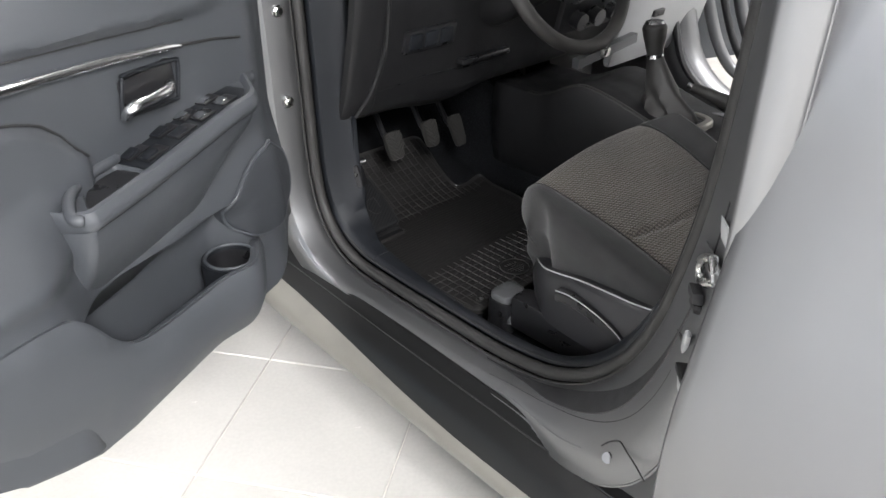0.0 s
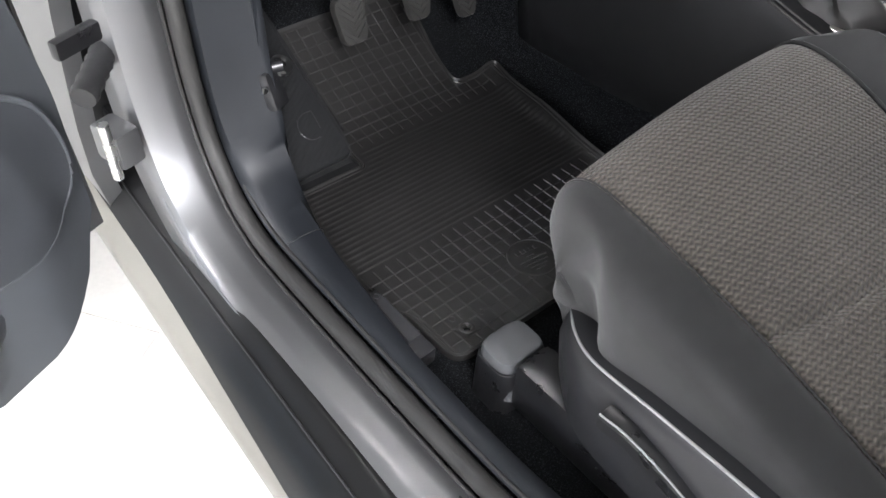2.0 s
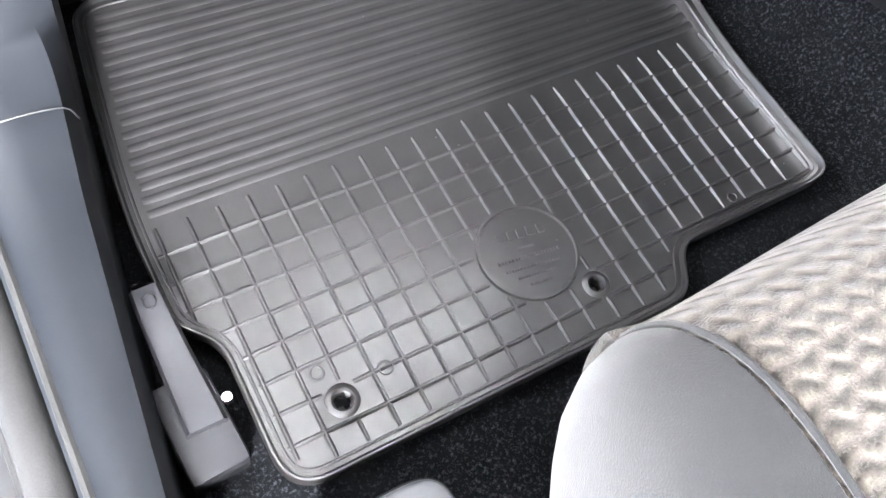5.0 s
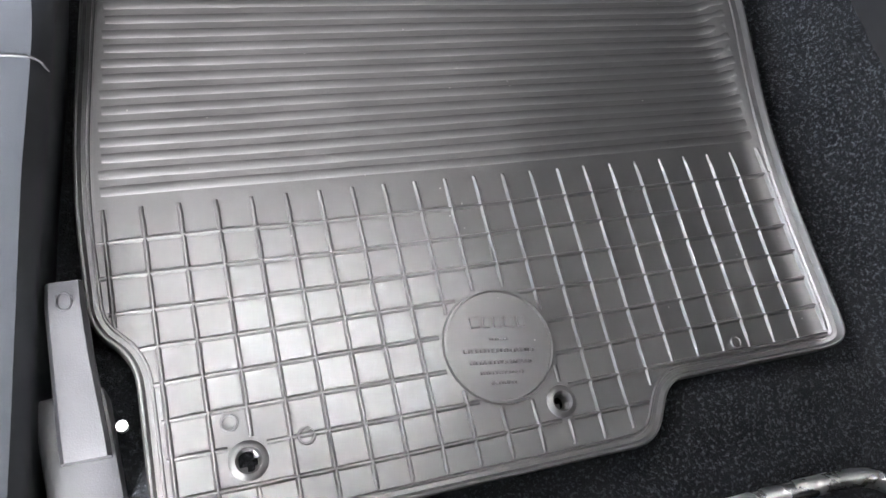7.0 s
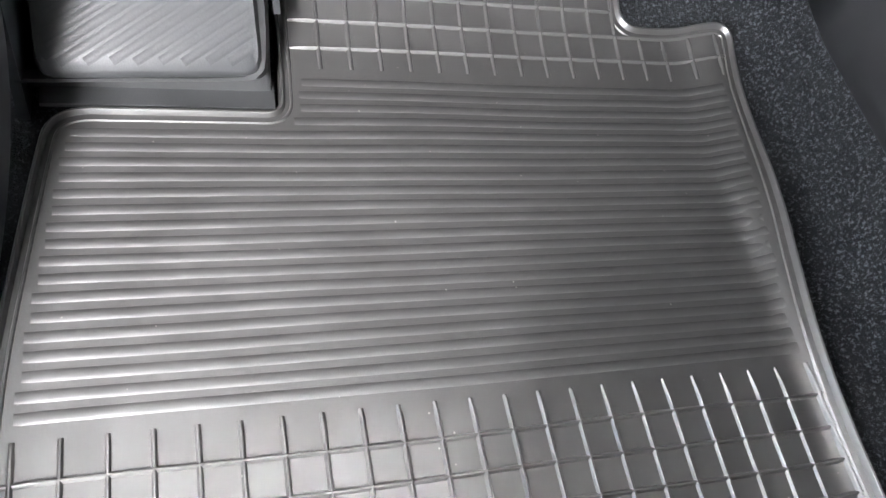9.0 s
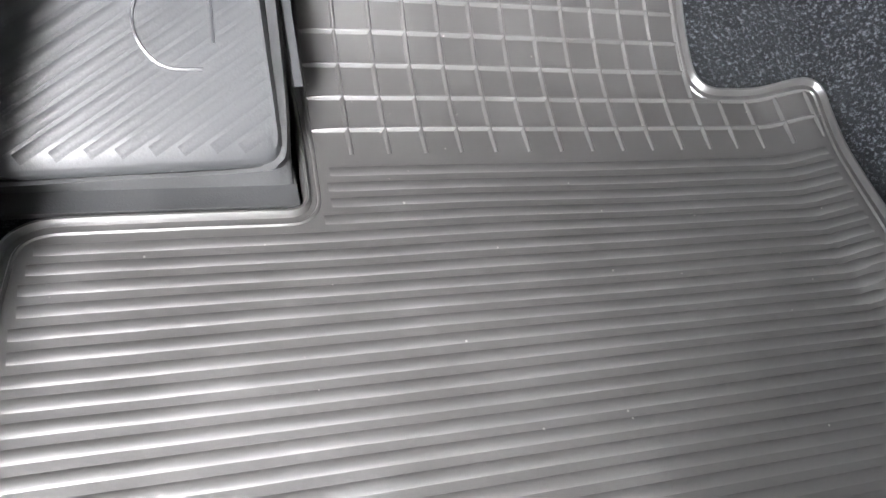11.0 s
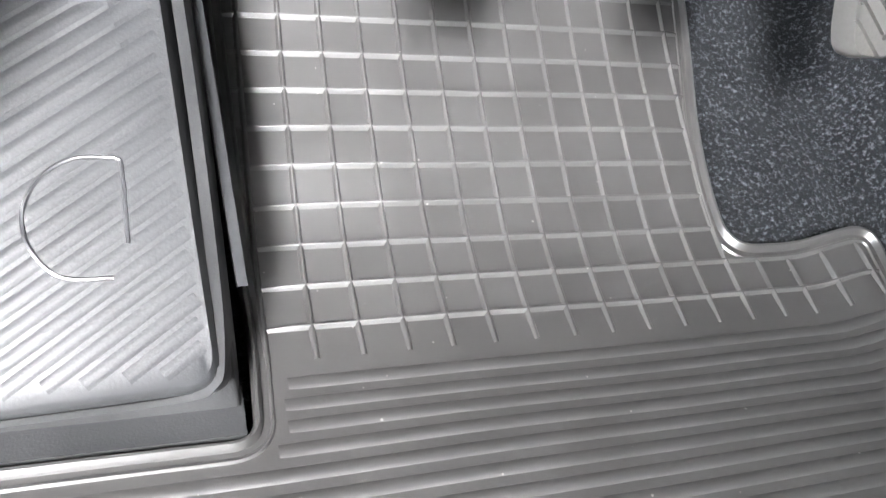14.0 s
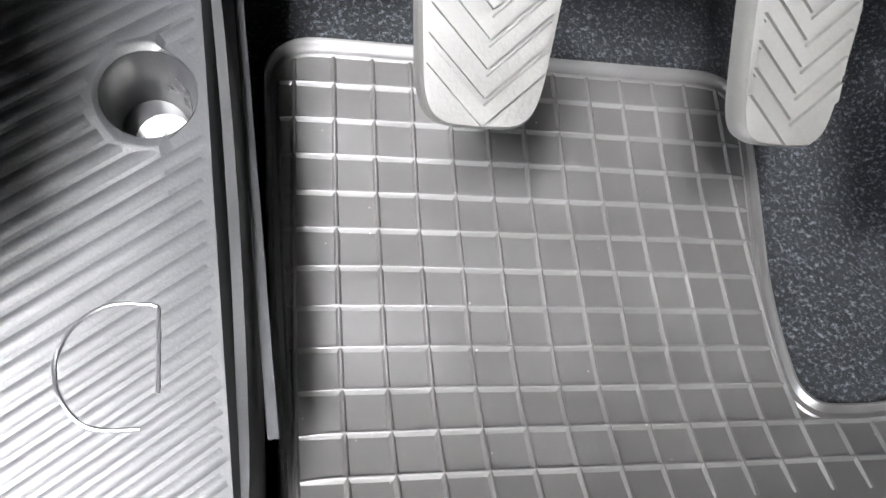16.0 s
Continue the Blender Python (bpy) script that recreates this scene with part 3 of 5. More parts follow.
def fuel_release():
    b = fitting("fuel_flap_release", rbox((.033, .058, .045), .004, pose(-.0205, -.129, .3245, 4, 0, 4)), SHIELD, "dark plastic fuel flap release lever beside the sill", "lever")
    # the lever: narrow at its pivot, broader where the hand takes it
    rows = []
    for y, x0, x1, z in ((-.046, -.0270, -.0115, .352), (-.049, -.0280, -.0108, .3600), (-.062, -.0285, -.0105, .3625), (-.085, -.0285, -.0095, .3605), (-.110, -.0285, -.0075, .3565), (-.128, -.0285, -.0060, .3535), (-.1345, -.0282, -.0058, .3520), (-.1352, -.0278, -.0062, .3490)):
        rows.append([(x0, y, z - .016), (x0, y, z - .003), (x0 + .002, y, z - .0005), (x1 - .002, y, z - .0005), (x1, y, z - .003), (x1, y, z - .016)])
    lv = part("lever", loft(rows, True, True), SHIELD, b)
    part("mark", tube([(-.0195 + .0035 * math.cos(a), -.060 + .0045 * math.sin(a), .3626) for a in np.linspace(0, 6.2, 14)], .0005, 6), BLACKP, lv)
    part("screw", tube([(-.001, -.1195, .332), (-.001, -.1195, .3375)], .003, 10), STEEL, b)


fuel_release()


# ---- pedals ----
def pedal(name, foot, w, h, lean, label, chevrons=8):
    """A hanging pedal: an arm and a rubber pad with raised chevrons; foot: the middle of the pad's lower edge."""
    m = Matrix.Translation(foot) @ pose(0, 0, 0, lean, 0, 0)
    # pad: rounded outline, wider above
    out = []
    for k in range(40):
        a = 2 * math.pi * k / 40
        sx, sz = math.copysign(abs(math.cos(a)) ** .45, math.cos(a)), math.copysign(abs(math.sin(a)) ** .38, math.sin(a))
        z = h / 2 + sz * h / 2
        out.append((sx * w / 2 * (.80 + .25 * z / h), z))
    rows = [[m @ Vector((x * s, y, h / 2 + (z - h / 2) * s)) for x, z in out] for s, y in ((.98, .008), (1, .003), (.985, -.003), (.95, -.0055), (.5, -.006))]
    bm = loft(rows, True, True)
    p = fitting(name, bm, PEDAL, label, "pedal", "pedals")
    for c in range(chevrons):
        z0 = .006 + .0100 * c
        for sgn in (-1, 1):
            x1 = w * .40
            rise = x1 * .95
            top = min(z0 + rise, h * .95)
            if top <= z0 + .002:
                continue
            xe = (top - z0) / .95
            prof = [(-.0046, -.0050), (-.0040, -.0078), (.0030, -.0078), (.0036, -.0050)]
            part("tread", loft([[m @ Vector((sgn * x, y, z + dz)) for dz, y in prof] for x, z in ((0, z0), (xe * .5, z0 + (top - z0) * .5), (xe, top))]), PEDAL, p)
    arm = [m @ Vector(v) for v in ((0, .006, h * .55), (0, .03, h * .8), (.004, .05, h + .04), (.008, .075, h + .14), (.01, .09, h + .26))]
    part("arm", tube(smooth_line([tuple(a) for a in arm], 4), .0075, 8), BLACKP, p)


pedal("clutch_pedal", (.203, .286, .472), .054, .072, -20, "worn grey rubber clutch pedal with raised chevrons")
pedal("brake_pedal", (.327, .287, .472), .048, .070, -20, "worn grey rubber brake pedal with raised chevrons")
pedal("accelerator_pedal", (.424, .282, .448), .042, .085, -24, "narrow grey rubber accelerator pedal with raised chevrons", 8)

# ---- dashboard and wheel ----
def dashboard():
    prof = [(.62, .60), (.40, .615), (.27, .628), (.205, .652), (.185, .672), (.172, .70), (.155, .76), (.138, .83), (.122, .90), (.115, .98), (.13, 1.03), (.2, 1.06), (.5, 1.10), (.8, 1.05)]
    prof = [tuple(p) for p in smooth_line(prof, 3)]
    rows = []
    for x in np.linspace(0.045, 1.22, 40):
        bulge = .025 * math.exp(-((x - .62) / .16) ** 2)
        dip = .02 * math.exp(-((x - .30) / .1) ** 2)
        rows.append([(x, y - bulge * step(z, .6, .75) * (y < .3), z - dip * (y < .45 and z < .7)) for y, z in prof])
    d = fitting("dashboard", slab(rows, (0, .02, -.012)), DASH, "black plastic dashboard with blank switches and knee panel", "dashboard")
    # end cap by the door, and its pale edge strip
    rows = [[(x, y + .012 * (1 - i / 5) ** 2, z) for y, z in prof] for i, x in enumerate((-.03, -.026, -.016, 0.0, .02, .042))]
    cap = part("end_cap", slab(rows, (0, .02, -.01)), DASH, d)
    strip = smooth_line([(.046, .118, .95), (.050, .124, .90), (.052, .137, .83), (.042, .152, .765), (.022, .166, .71), (-.006, .178, .667)], 5)
    part("edge_strip", tube(strip, [.004 + .003 * math.sin(math.pi * i / (len(strip) - 1)) for i in range(len(strip))], 8), DARKP, d, "dark trim strip")
    # panel of blank switches
    fr = part("switch_panel", rbox((.15, .012, .05), .004, pose(.175, .139, .815, 12, 0, 0)), BLACKP, d)
    for i in range(3):
        part("blank_switch", rbox((.034, .010, .034), .003, pose(.128 + .045 * i, .132, .815, 12, 0, 0)), TRIM, d)
    part("coin_shelf", rbox((.16, .05, .012), .004, pose(.36, .165, .735)), BLACKP, d)
    part("knee_panel_seam", tube([(.05, .1685, .715), (.2, .165, .722), (.33, .163, .715), (.45, .166, .712)], .0013, 6), BLACKP, d)
    # middle console stack and its controls
    part("centre_panel", rbox((.22, .03, .26), .012, pose(.70, .105, .87, 12, 0, 0)), BLACKP, d, "black centre panel")
    part("stack_trim", slab([[(x, .052 - .02 * (x - .6), .672 + .10 * (x - .6) + q) for q in (0, .012, .024)] for x in np.linspace(.60, .84, 6)], (0, .02, 0)), GREY, d)
    part("stack_button", rbox((.03, .012, .022), .003, pose(.70, .046, .697, 10, 0, 0)), STEEL, d)
    for i in range(3):
        part("heater_knob", tube([(.63 + .07 * i, .098, .785), (.63 + .07 * i, .072, .779)], .022, 18), BLACKP, d)
    part("glove_box", rbox((.44, .03, .24), .02, pose(1.06, .115, .72, 14, 0, 0)), PALE, d, "pale grey glove box lid")
    part("glove_box_latch", rbox((.05, .012, .02), .004, pose(1.0, .092, .74, 14, 0, 0)), BLACKP, d)
    part("firewall", rbox((1.4, .03, .95), .004, pose(.58, .80, .72)), DASH, CAR, smooth=False)


dashboard()


def steering():
    c, tilt = Vector((.385, -.055, .975)), radians(-27)
    ax = Vector((0, math.cos(tilt) * -1, -math.sin(tilt)))  # towards the driver
    right = Vector((1, 0, 0))
    up = ax.cross(right) * -1
    ring = [c + .182 * (math.cos(a) * right + math.sin(a) * up) for a in np.linspace(0, 2 * math.pi, 61)]
    w = fitting("steering_wheel", tube(ring, .0155, 12, False), LEATHER, "black leather steering wheel with bright metal spoke trims", "steering wheel")
    part("hub", tube([c - ax * .03, c - ax * .005, c + ax * .015, c + ax * .022], [.075, .09, .08, .03], 24), BLACKP, w, "black airbag cover")
    for a in (-108, -72, -12, 192):
        d = math.cos(radians(a)) * right + math.sin(radians(a)) * up
        part("spoke", tube([c + d * .06 - ax * .01, c + d * .12 - ax * .012, c + d * .176], [.016, .012, .010], 10), BLACKP, w)
        part("spoke_trim", tube([c + d * .075 + ax * .014, c + d * .13 + ax * .006, c + d * .165 + ax * .006], [.006, .012, .008], 10), CHROME, w, "bright metal spoke trim")
    part("column_shroud", tube([c - ax * .03, c - ax * .12, c - ax * .24], [.055, .062, .07], 16), DASH, w)
    for s in (-1, 1):
        part("stalk", tube([c - ax * .06 + right * s * .04, c - ax * .05 + right * s * .15], .008, 8), BLACKP, w)


steering()


def console():
    """The console between the seats: its side under the dashboard, the gear lever in its gaiter and the bright surround."""
    rows = []
    for y in np.linspace(-.75, .25, 30):
        top = .615 + .055 * step(y, -.30, -.02) * step(-y, -.12, .03) - .01 * step(-y, .2, .6)
        sx = .505 + .012 * step(-y, -.1, .3)
        rows.append([(sx + .02, y, .33), (sx + .004, y, .45), (sx, y, .56), (sx + .002, y, top - .018), (sx + .010, y, top - .004), (sx + .025, y, top), (.60, y, top - .008),
                     (.66, y, top - .008), (.735, y, top), (.752, y, top - .006), (.76, y, .5), (.76, y, .34)])
    c = fitting("centre_console", loft(rows, False), DASH, "black centre console with a stitched leather edge", "centre console")
    sol = c.modifiers.new("thickness", "SOLIDIFY")
    sol.thickness = .004
    sup = lambda a, e: math.copysign(abs(a) ** e, a)
    turn = np.linspace(0, 2 * math.pi, 49)[:-1]
    part("gear_surround", loft([[(.622 + rx_ * sup(math.cos(a), .45), -.165 + ry_ * sup(math.sin(a), .45), z) for a in turn] for rx_, ry_, z in ((.050, .118, .606), (.051, .119, .617), (.053, .121, .620), (.062, .134, .620), (.065, .137, .616), (.066, .138, .60))], True), SATIN, c, "satin metal gear lever surround")
    part("tray", loft([[(.622 + rx_ * sup(math.cos(a), .45), -.165 + ry_ * sup(math.sin(a), .45), z) for a in turn] for rx_, ry_, z in ((.0505, .1185, .614), (.047, .114, .606), (.005, .01, .605))], True, True), BLACKP, c)
    for off in (.011, .019):
        part("stitched_edge", tube([(.505 + .012 * step(-y, -.1, .3) + off, y, .615 + .055 * step(y, -.30, -.02) * step(-y, -.12, .03) - .01 * step(-y, .2, .6) - .004 + .25 * (off - .011)) for y in np.linspace(-.7, .14, 40)], .0022, 6), LEATHER, c)
    rows = []
    for k, (h, r, by) in enumerate(smooth_line([(.606, .060, .0), (.618, .064, -.002), (.636, .058, .002), (.660, .046, .012), (.690, .035, .026), (.720, .026, .039), (.742, .020, .048), (.752, .018, .052)], 4)):
        fold = .16 * math.exp(-((h - .645) / .04) ** 2)
        rows.append([(.614 + .82 * r * (1 + fold * math.sin(5 * a + h * 60) + .35 * fold * math.sin(11 * a - h * 120)) * math.cos(a), -.203 + by + 1.1 * r * (1 + fold * math.sin(4 * a + h * 50 + 1)) * math.sin(a), h) for a in np.linspace(0, 2 * math.pi, 41)[:-1]])
    g = fitting("gear_lever", loft(rows, True, True), LEATHER, "gear lever with a rounded knob in a black leather gaiter", "gear lever")
    part("knob", tube(smooth_line([(.614, -.152, .748), (.614, -.150, .758), (.614, -.147, .775), (.614, -.144, .795), (.614, -.141, .812), (.614, -.1395, .822)], 3), [float(v) for v in np.interp(np.arange(16), (0, 3, 6, 9, 12, 15), (.018, .0195, .0225, .0265, .0285, .022))], 24), LEATHER, g)
    part("knob_cap", tube([(.614, -.1398, .8205), (.614, -.139, .8265), (.614, -.139, .8285)], [.0235, .020, .011], 24), CHROME, g, "bright metal knob cap")
    part("collar", tube([(.614, -.153, .744), (.614, -.151, .752)], .0195, 20), CHROME, g)
    part("console_trim", rbox((.022, .30, .006), .002, pose(.725, -.18, .612)), GREY, c)
    hb = fitting("handbrake", tube([(.69, -.50, .60), (.69, -.42, .635), (.69, -.30, .66), (.69, -.22, .672)], [.014, .016, .017, .012], 12), LEATHER, "black handbrake lever beside the gear lever", "handbrake")
    part("release_button", tube([(.69, -.22, .672), (.69, -.205, .674)], .007, 10), CHROME, hb)


console()


# ---- the driver's door, standing open ----
DP, DD, DN = Vector((-.24, .06, 0)), Vector((-.927, -.375, 0)), Vector((.375, -.927, 0))


def on_door(d, z, n=0.0):
    """d along the open door from its hinge side, n towards the cabin side of its trim."""
    return DP + float(d) * DD + float(n) * DN + Vector((0, 0, float(z)))


def insert_top(d):
    return float(np.interp(d, (.487, .509, .525, .549, .578, .613, .75, 1.05), (.881, .903, .924, .944, .955, .963, .975, .985)))


def door_n(d, z):
    """How far the trim stands out."""
    n = .028 - .05 * step(-d, -.15, -.02)
    fold = 1.012 + .064 * (d - .284)
    n += .012 * step(z, fold - .006, fold + .008) * step(d, .18, .28)
    n -= .30 * max(0, z - 1.03)
    # the padded insert behind the armrest
    n += .014 * step(d, .485, .50) * step(insert_top(d) - z, 0, .014) * step(z, .76, .80)
    # the hollow behind the pocket's lip
    n -= .045 * step(-z, -.712, -.694) * step(d, .22, .28) * step(-d, -.63, -.575)
    # lower part bellies out towards the pocket
    n += .020 * step(-z, -.82, -.70) + .062 * step(d, .52, .66) * step(-z, -.88, -.78)
    return n


def driver_door():
    ds = np.concatenate([np.linspace(.045, .16, 10), np.linspace(.17, 1.05, 88)])
    rows = []
    for d in ds:
        z0 = float(np.interp(d, (.03, .045, .062, .081, .157, .25, .6, .75, 1.05), (.62, .585, .565, .54, .508, .505, .525, .585, .76)))
        rows.append([on_door(d, z, door_n(d, z)) for z in np.linspace(z0, 1.16, 96)])
    door = fitting("driver_door", slab(rows, DN * -.035), DOORP, "open driver's door with dark grey plastic trim and pocket", "car door", "front doors")
    # outer shell of the door
    part("door_shell", slab([[on_door(d, z, -.055 - .03 * math.sin((z - .5) * 3)) for z in np.linspace(.50, 1.22, 14)] for d in np.linspace(.0, 1.08, 12)], DN * -.02), SILVER, door, "silver outer door skin")
    part("door_edge_seal", tube([on_door(.035, z, -.04) for z in np.linspace(.56, 1.2, 12)], .008, 8), SEAL, door)
    # bright strip under the upper pad, and the creases
    bright = lambda d: float(np.interp(d, (.16, .22, .27, .304, .326, .428, .517, .593, 1.0), (.952, .964, .970, .975, .979, .989, .994, .998, 1.015)))
    part("crease", tube([on_door(d, bright(d), door_n(d, bright(d)) + .0005) for d in np.linspace(.16, .30, 12)], .0022, 6), SEAL, door)
    part("crease", tube([on_door(d, insert_top(d), door_n(d, insert_top(d)) + .001) for d in np.linspace(.488, .95, 40)], .0022, 6), SEAL, door)
    part("bright_strip", tube([on_door(d, bright(d), door_n(d, bright(d)) + .004) for d in np.linspace(.297, 1.0, 24)], [.0035] + [.0068] * 22 + [.004], 10), CHROME, door, "bright chrome strip")
    part("crease", tube([on_door(d, 1.006 + .064 * (d - .284), door_n(d, 1.006 + .064 * (d - .284)) + .0005) for d in np.linspace(.28, 1.0, 30)], .0015, 6), SEAL, door)
    # inner handle: a dark cup with a bright lever
    cup = part("handle_cup", rbox((.100, .012, .052), .009, Matrix.Translation(on_door(.368, .936, door_n(.36, .935) + .001)) @ pose(0, 0, 0, 0, -4, 22)), BLACKP, door)
    part("cup_rim", tube([on_door(.368 + x - .22 * z, .936 + z + .06 * x, door_n(.36, .935) + .008) for x, z in smooth_line([(-.05, .027), (.045, .027), (.053, .02), (.053, -.02), (.045, -.027), (-.045, -.027), (-.053, -.02), (-.053, .02), (-.05, .027)], 4)], .003, 8), TRIM, door)
    part("inner_handle", tube(smooth_line([on_door(.428, .914, .042), on_door(.427, .930, .056), on_door(.395, .933, .060), on_door(.36, .9345, .057), on_door(.342, .936, .045)], 4), [.006] + [.0075] * 15 + [.006], 10), CHROME, door, "chrome inner door handle")
    # armrest: a padded rail along its edge, the switch plate, and the hollow of the pull
    rail = lambda d: float(np.interp(d, (.14, .20, .275, .378, .458, .529, .61), (.893, .891, .886, .870, .857, .849, .841)))
    reach = lambda d: .030 + .070 * step(d, .14, .235)

    def sunk(d, n):
        return .048 * step(d, .452 - .15 * (n - .03), .462 - .15 * (n - .03)) * step(-d, -.512 - .75 * (n - .03), -.502 - .75 * (n - .03)) * step(n, .030, .036) * step(-n, -.081, -.076)

    rows = []
    for d in np.concatenate([np.linspace(.135, .44, 34), np.linspace(.444, .553, 40), .553 + .026 * np.sin(np.linspace(.05, 1.0, 12) * math.pi / 2)]):
        w, z, deep = reach(d), rail(d), .35 + .65 * step(d, .2, .34)
        if d > .553:
            w = .03 + (w - .03) * math.sqrt(max(0, 1 - ((d - .553) / .0262) ** 2))
        flat = [(n, z - .005 - sunk(d, n)) for n in np.linspace(.012, max(.014, w - .021), 26)]
        flat = [(n, q + .008 * step(d, .44, .46) * (1 - step(n, .026, .034))) for n, q in flat]
        rows.append([on_door(d, q, n) for n, q in flat + [(w - .018, z + .000), (w - .012, z + .0035), (w - .005, z + .002), (w, z - .006), (w + .001, z - .013), (w - .002, z - .021), (w - .006, z - .0235),
                                                           (w - .009, z - .0235), (w - .010, z - .030), (w - .015, z - .030 - .028 * deep), (w - .027, z - .030 - .062 * deep), (.45 * w, z - .04 - .098 * deep), (.02, z - .05 - .13 * deep)]])
    arm = part("armrest", loft(rows), DOORP, door, "padded grey armrest with a door pull")
    sol = arm.modifiers.new("thickness", "SOLIDIFY")
    sol.thickness, sol.offset = .003, -1
    part("rail_groove", tube([on_door(d, rail(d) - .0235, reach(d) - .0065) for d in np.linspace(.16, .553, 26)], .0018, 6), SEAL, arm)
    hole = [tuple(p) for p in smooth_line([(.459, .040), (.456, .060), (.458, .076), (.50, .0775), (.541, .0765), (.536, .064), (.52, .048), (.50, .038), (.475, .037), (.459, .040)], 4)][:-1]
    part("pull_lining", loft([[on_door(.497 + (d - .497) * f, rail(d) - dz, .058 + (n - .058) * f) for d, n in hole] for f, dz in ((1.02, .0042), (1.0, .006), (.97, .030), (.9, .044), (.1, .0455))], True, True), BLACKP, arm, "black lining of the pull")
    part("pull_rail", tube(smooth_line([on_door(.435, rail(.435) + .000, .024), on_door(.465, rail(.465) + .004, .027), on_door(.505, rail(.505) + .006, .030), on_door(.537, rail(.537) + .006, .042), on_door(.560, rail(.56) + .003, .060), on_door(.572, rail(.572) - .003, .078), on_door(.566, rail(.566) - .006, .089)], 4), [.003] + [.0078] * 23 + [.006], 12), DOORP, arm, "padded door pull")
    part("switch_plate", slab([[on_door(d, rail(d) - .003, .022 + q * (reach(d) - .045)) for q in (.05, .5, 1)] for d in np.linspace(.205, .445, 16)], (0, 0, -.004)), TRIM, arm, "window switch plate")
    # pale ones: a reflection on the switch, put in as a bright metal face
    for d, pale in ((.255, 1), (.305, 1), (.352, 0), (.412, 0)):
        for q, dq in ((.036, .008), (.062, 0)):
            at = Matrix.Translation(on_door(d + dq, rail(d + dq) - .0018, q)) @ pose(0, 0, 0, 0, -6.5, 22)
            s = part("window_switch", rbox((.040 if not pale else .034, .023, .004), .0015, at), BLACKP, arm)
            part("switch_face", rbox((.024 if not pale else .018, .015, .006), .0022, at @ pose(-.008, 0, .002, 0, -9, 0)), CHROME if pale else TRIM, s)
    # loudspeaker cover
    sp = [(.127, .769), (.085, .735), (.070, .680), (.083, .640), (.128, .622), (.196, .628), (.248, .662), (.256, .705), (.196, .752)]
    ring = smooth_line(sp + sp[:1], 4)[:-1]
    cen = np.mean(sp, axis=0)
    g = part("speaker_cover", loft([[on_door(*(cen + (np.array(p) - cen) * f), max(.026, door_n(*(cen + (np.array(p) - cen) * f))) + h) for p in ring] for f, h in ((1.05, -.05), (1.0, .002), (.97, .008), (.93, .0085), (.7, .009), (.45, .009), (.2, .009))], True, True), SPEAK, door, "dark loudspeaker cover")
    part("speaker_rim", tube([on_door(p[0], p[1], max(.026, door_n(*p)) + .0045) for p in ring + ring[:1]], .0032, 8), DOORP, door)
    # map pocket with a bottle hollow: a thick wall that stands off the trim
    lip = smooth_line([(.13, .600), (.175, .612), (.215, .628), (.255, .640), (.30, .642), (.35, .648), (.42, .645), (.53, .648), (.575, .676), (.615, .728), (.66, .748), (.80, .755), (1.0, .77)], 5)
    rows = []
    for d, z in lip:
        bot = float(np.interp(d, (.20, .258, .30, .372, .44, .505, .564, .626, .679, .734, .772, .85, 1.05), (.555, .546, .538, .541, .535, .53, .525, .527, .545, .567, .599, .68, .75)))
        off = .016 + .096 * step(d, .12, .31) + .010 * math.exp(-((d - .31) / .05) ** 2)
        rows.append([on_door(d, z - .004, off - .016), on_door(d, z, off - .010), on_door(d, z + .001, off - .004), on_door(d, z - .006, off + .001), *[on_door(d, z - .006 + (bot - z) * k, off + .001 + .006 * math.sin(k * 3) - .022 * k ** 3) for k in (.15, .35, .6, .85, 1.0)]])
    pk = part("map_pocket", slab(rows, DN * -.006), DOORP, door, "moulded door pocket with a bottle holder")
    part("pocket_floor", slab([[on_door(d, .553, n) for n in (-.02, .03, .06, .085)] for d in np.linspace(.27, .64, 8)], (0, 0, -.008)), BLACKP, door)
    ang = np.linspace(0, 2 * math.pi, 33)[:-1]
    hole = [(.290 + .039 * math.cos(a), .061 + .039 * math.sin(a)) for a in ang]
    rim = [(.290 + .046 * math.cos(a), .061 + .046 * math.sin(a)) for a in ang]
    part("bottle_shelf", loft([[on_door(d, .628, n) for d, n in hole], [on_door(d, .636, .061 + (n - .061) * 1.05) for d, n in hole], [on_door(d, .635, n) for d, n in rim], [on_door(d, .56, n) for d, n in rim]], True), TRIM, door)
    part("bottle_ring", tube([on_door(.290 + .040 * math.cos(a), .6365, .061 + .040 * math.sin(a)) for a in np.linspace(0, 2 * math.pi, 25)], .0028, 8), DOORP, door)
    part("bottle_hollow", tube([on_door(.290, .634, .060), on_door(.290, .60, .060), on_door(.290, .565, .060)], [.040, .038, .034], 24, False), BLACKP, door)


driver_door()


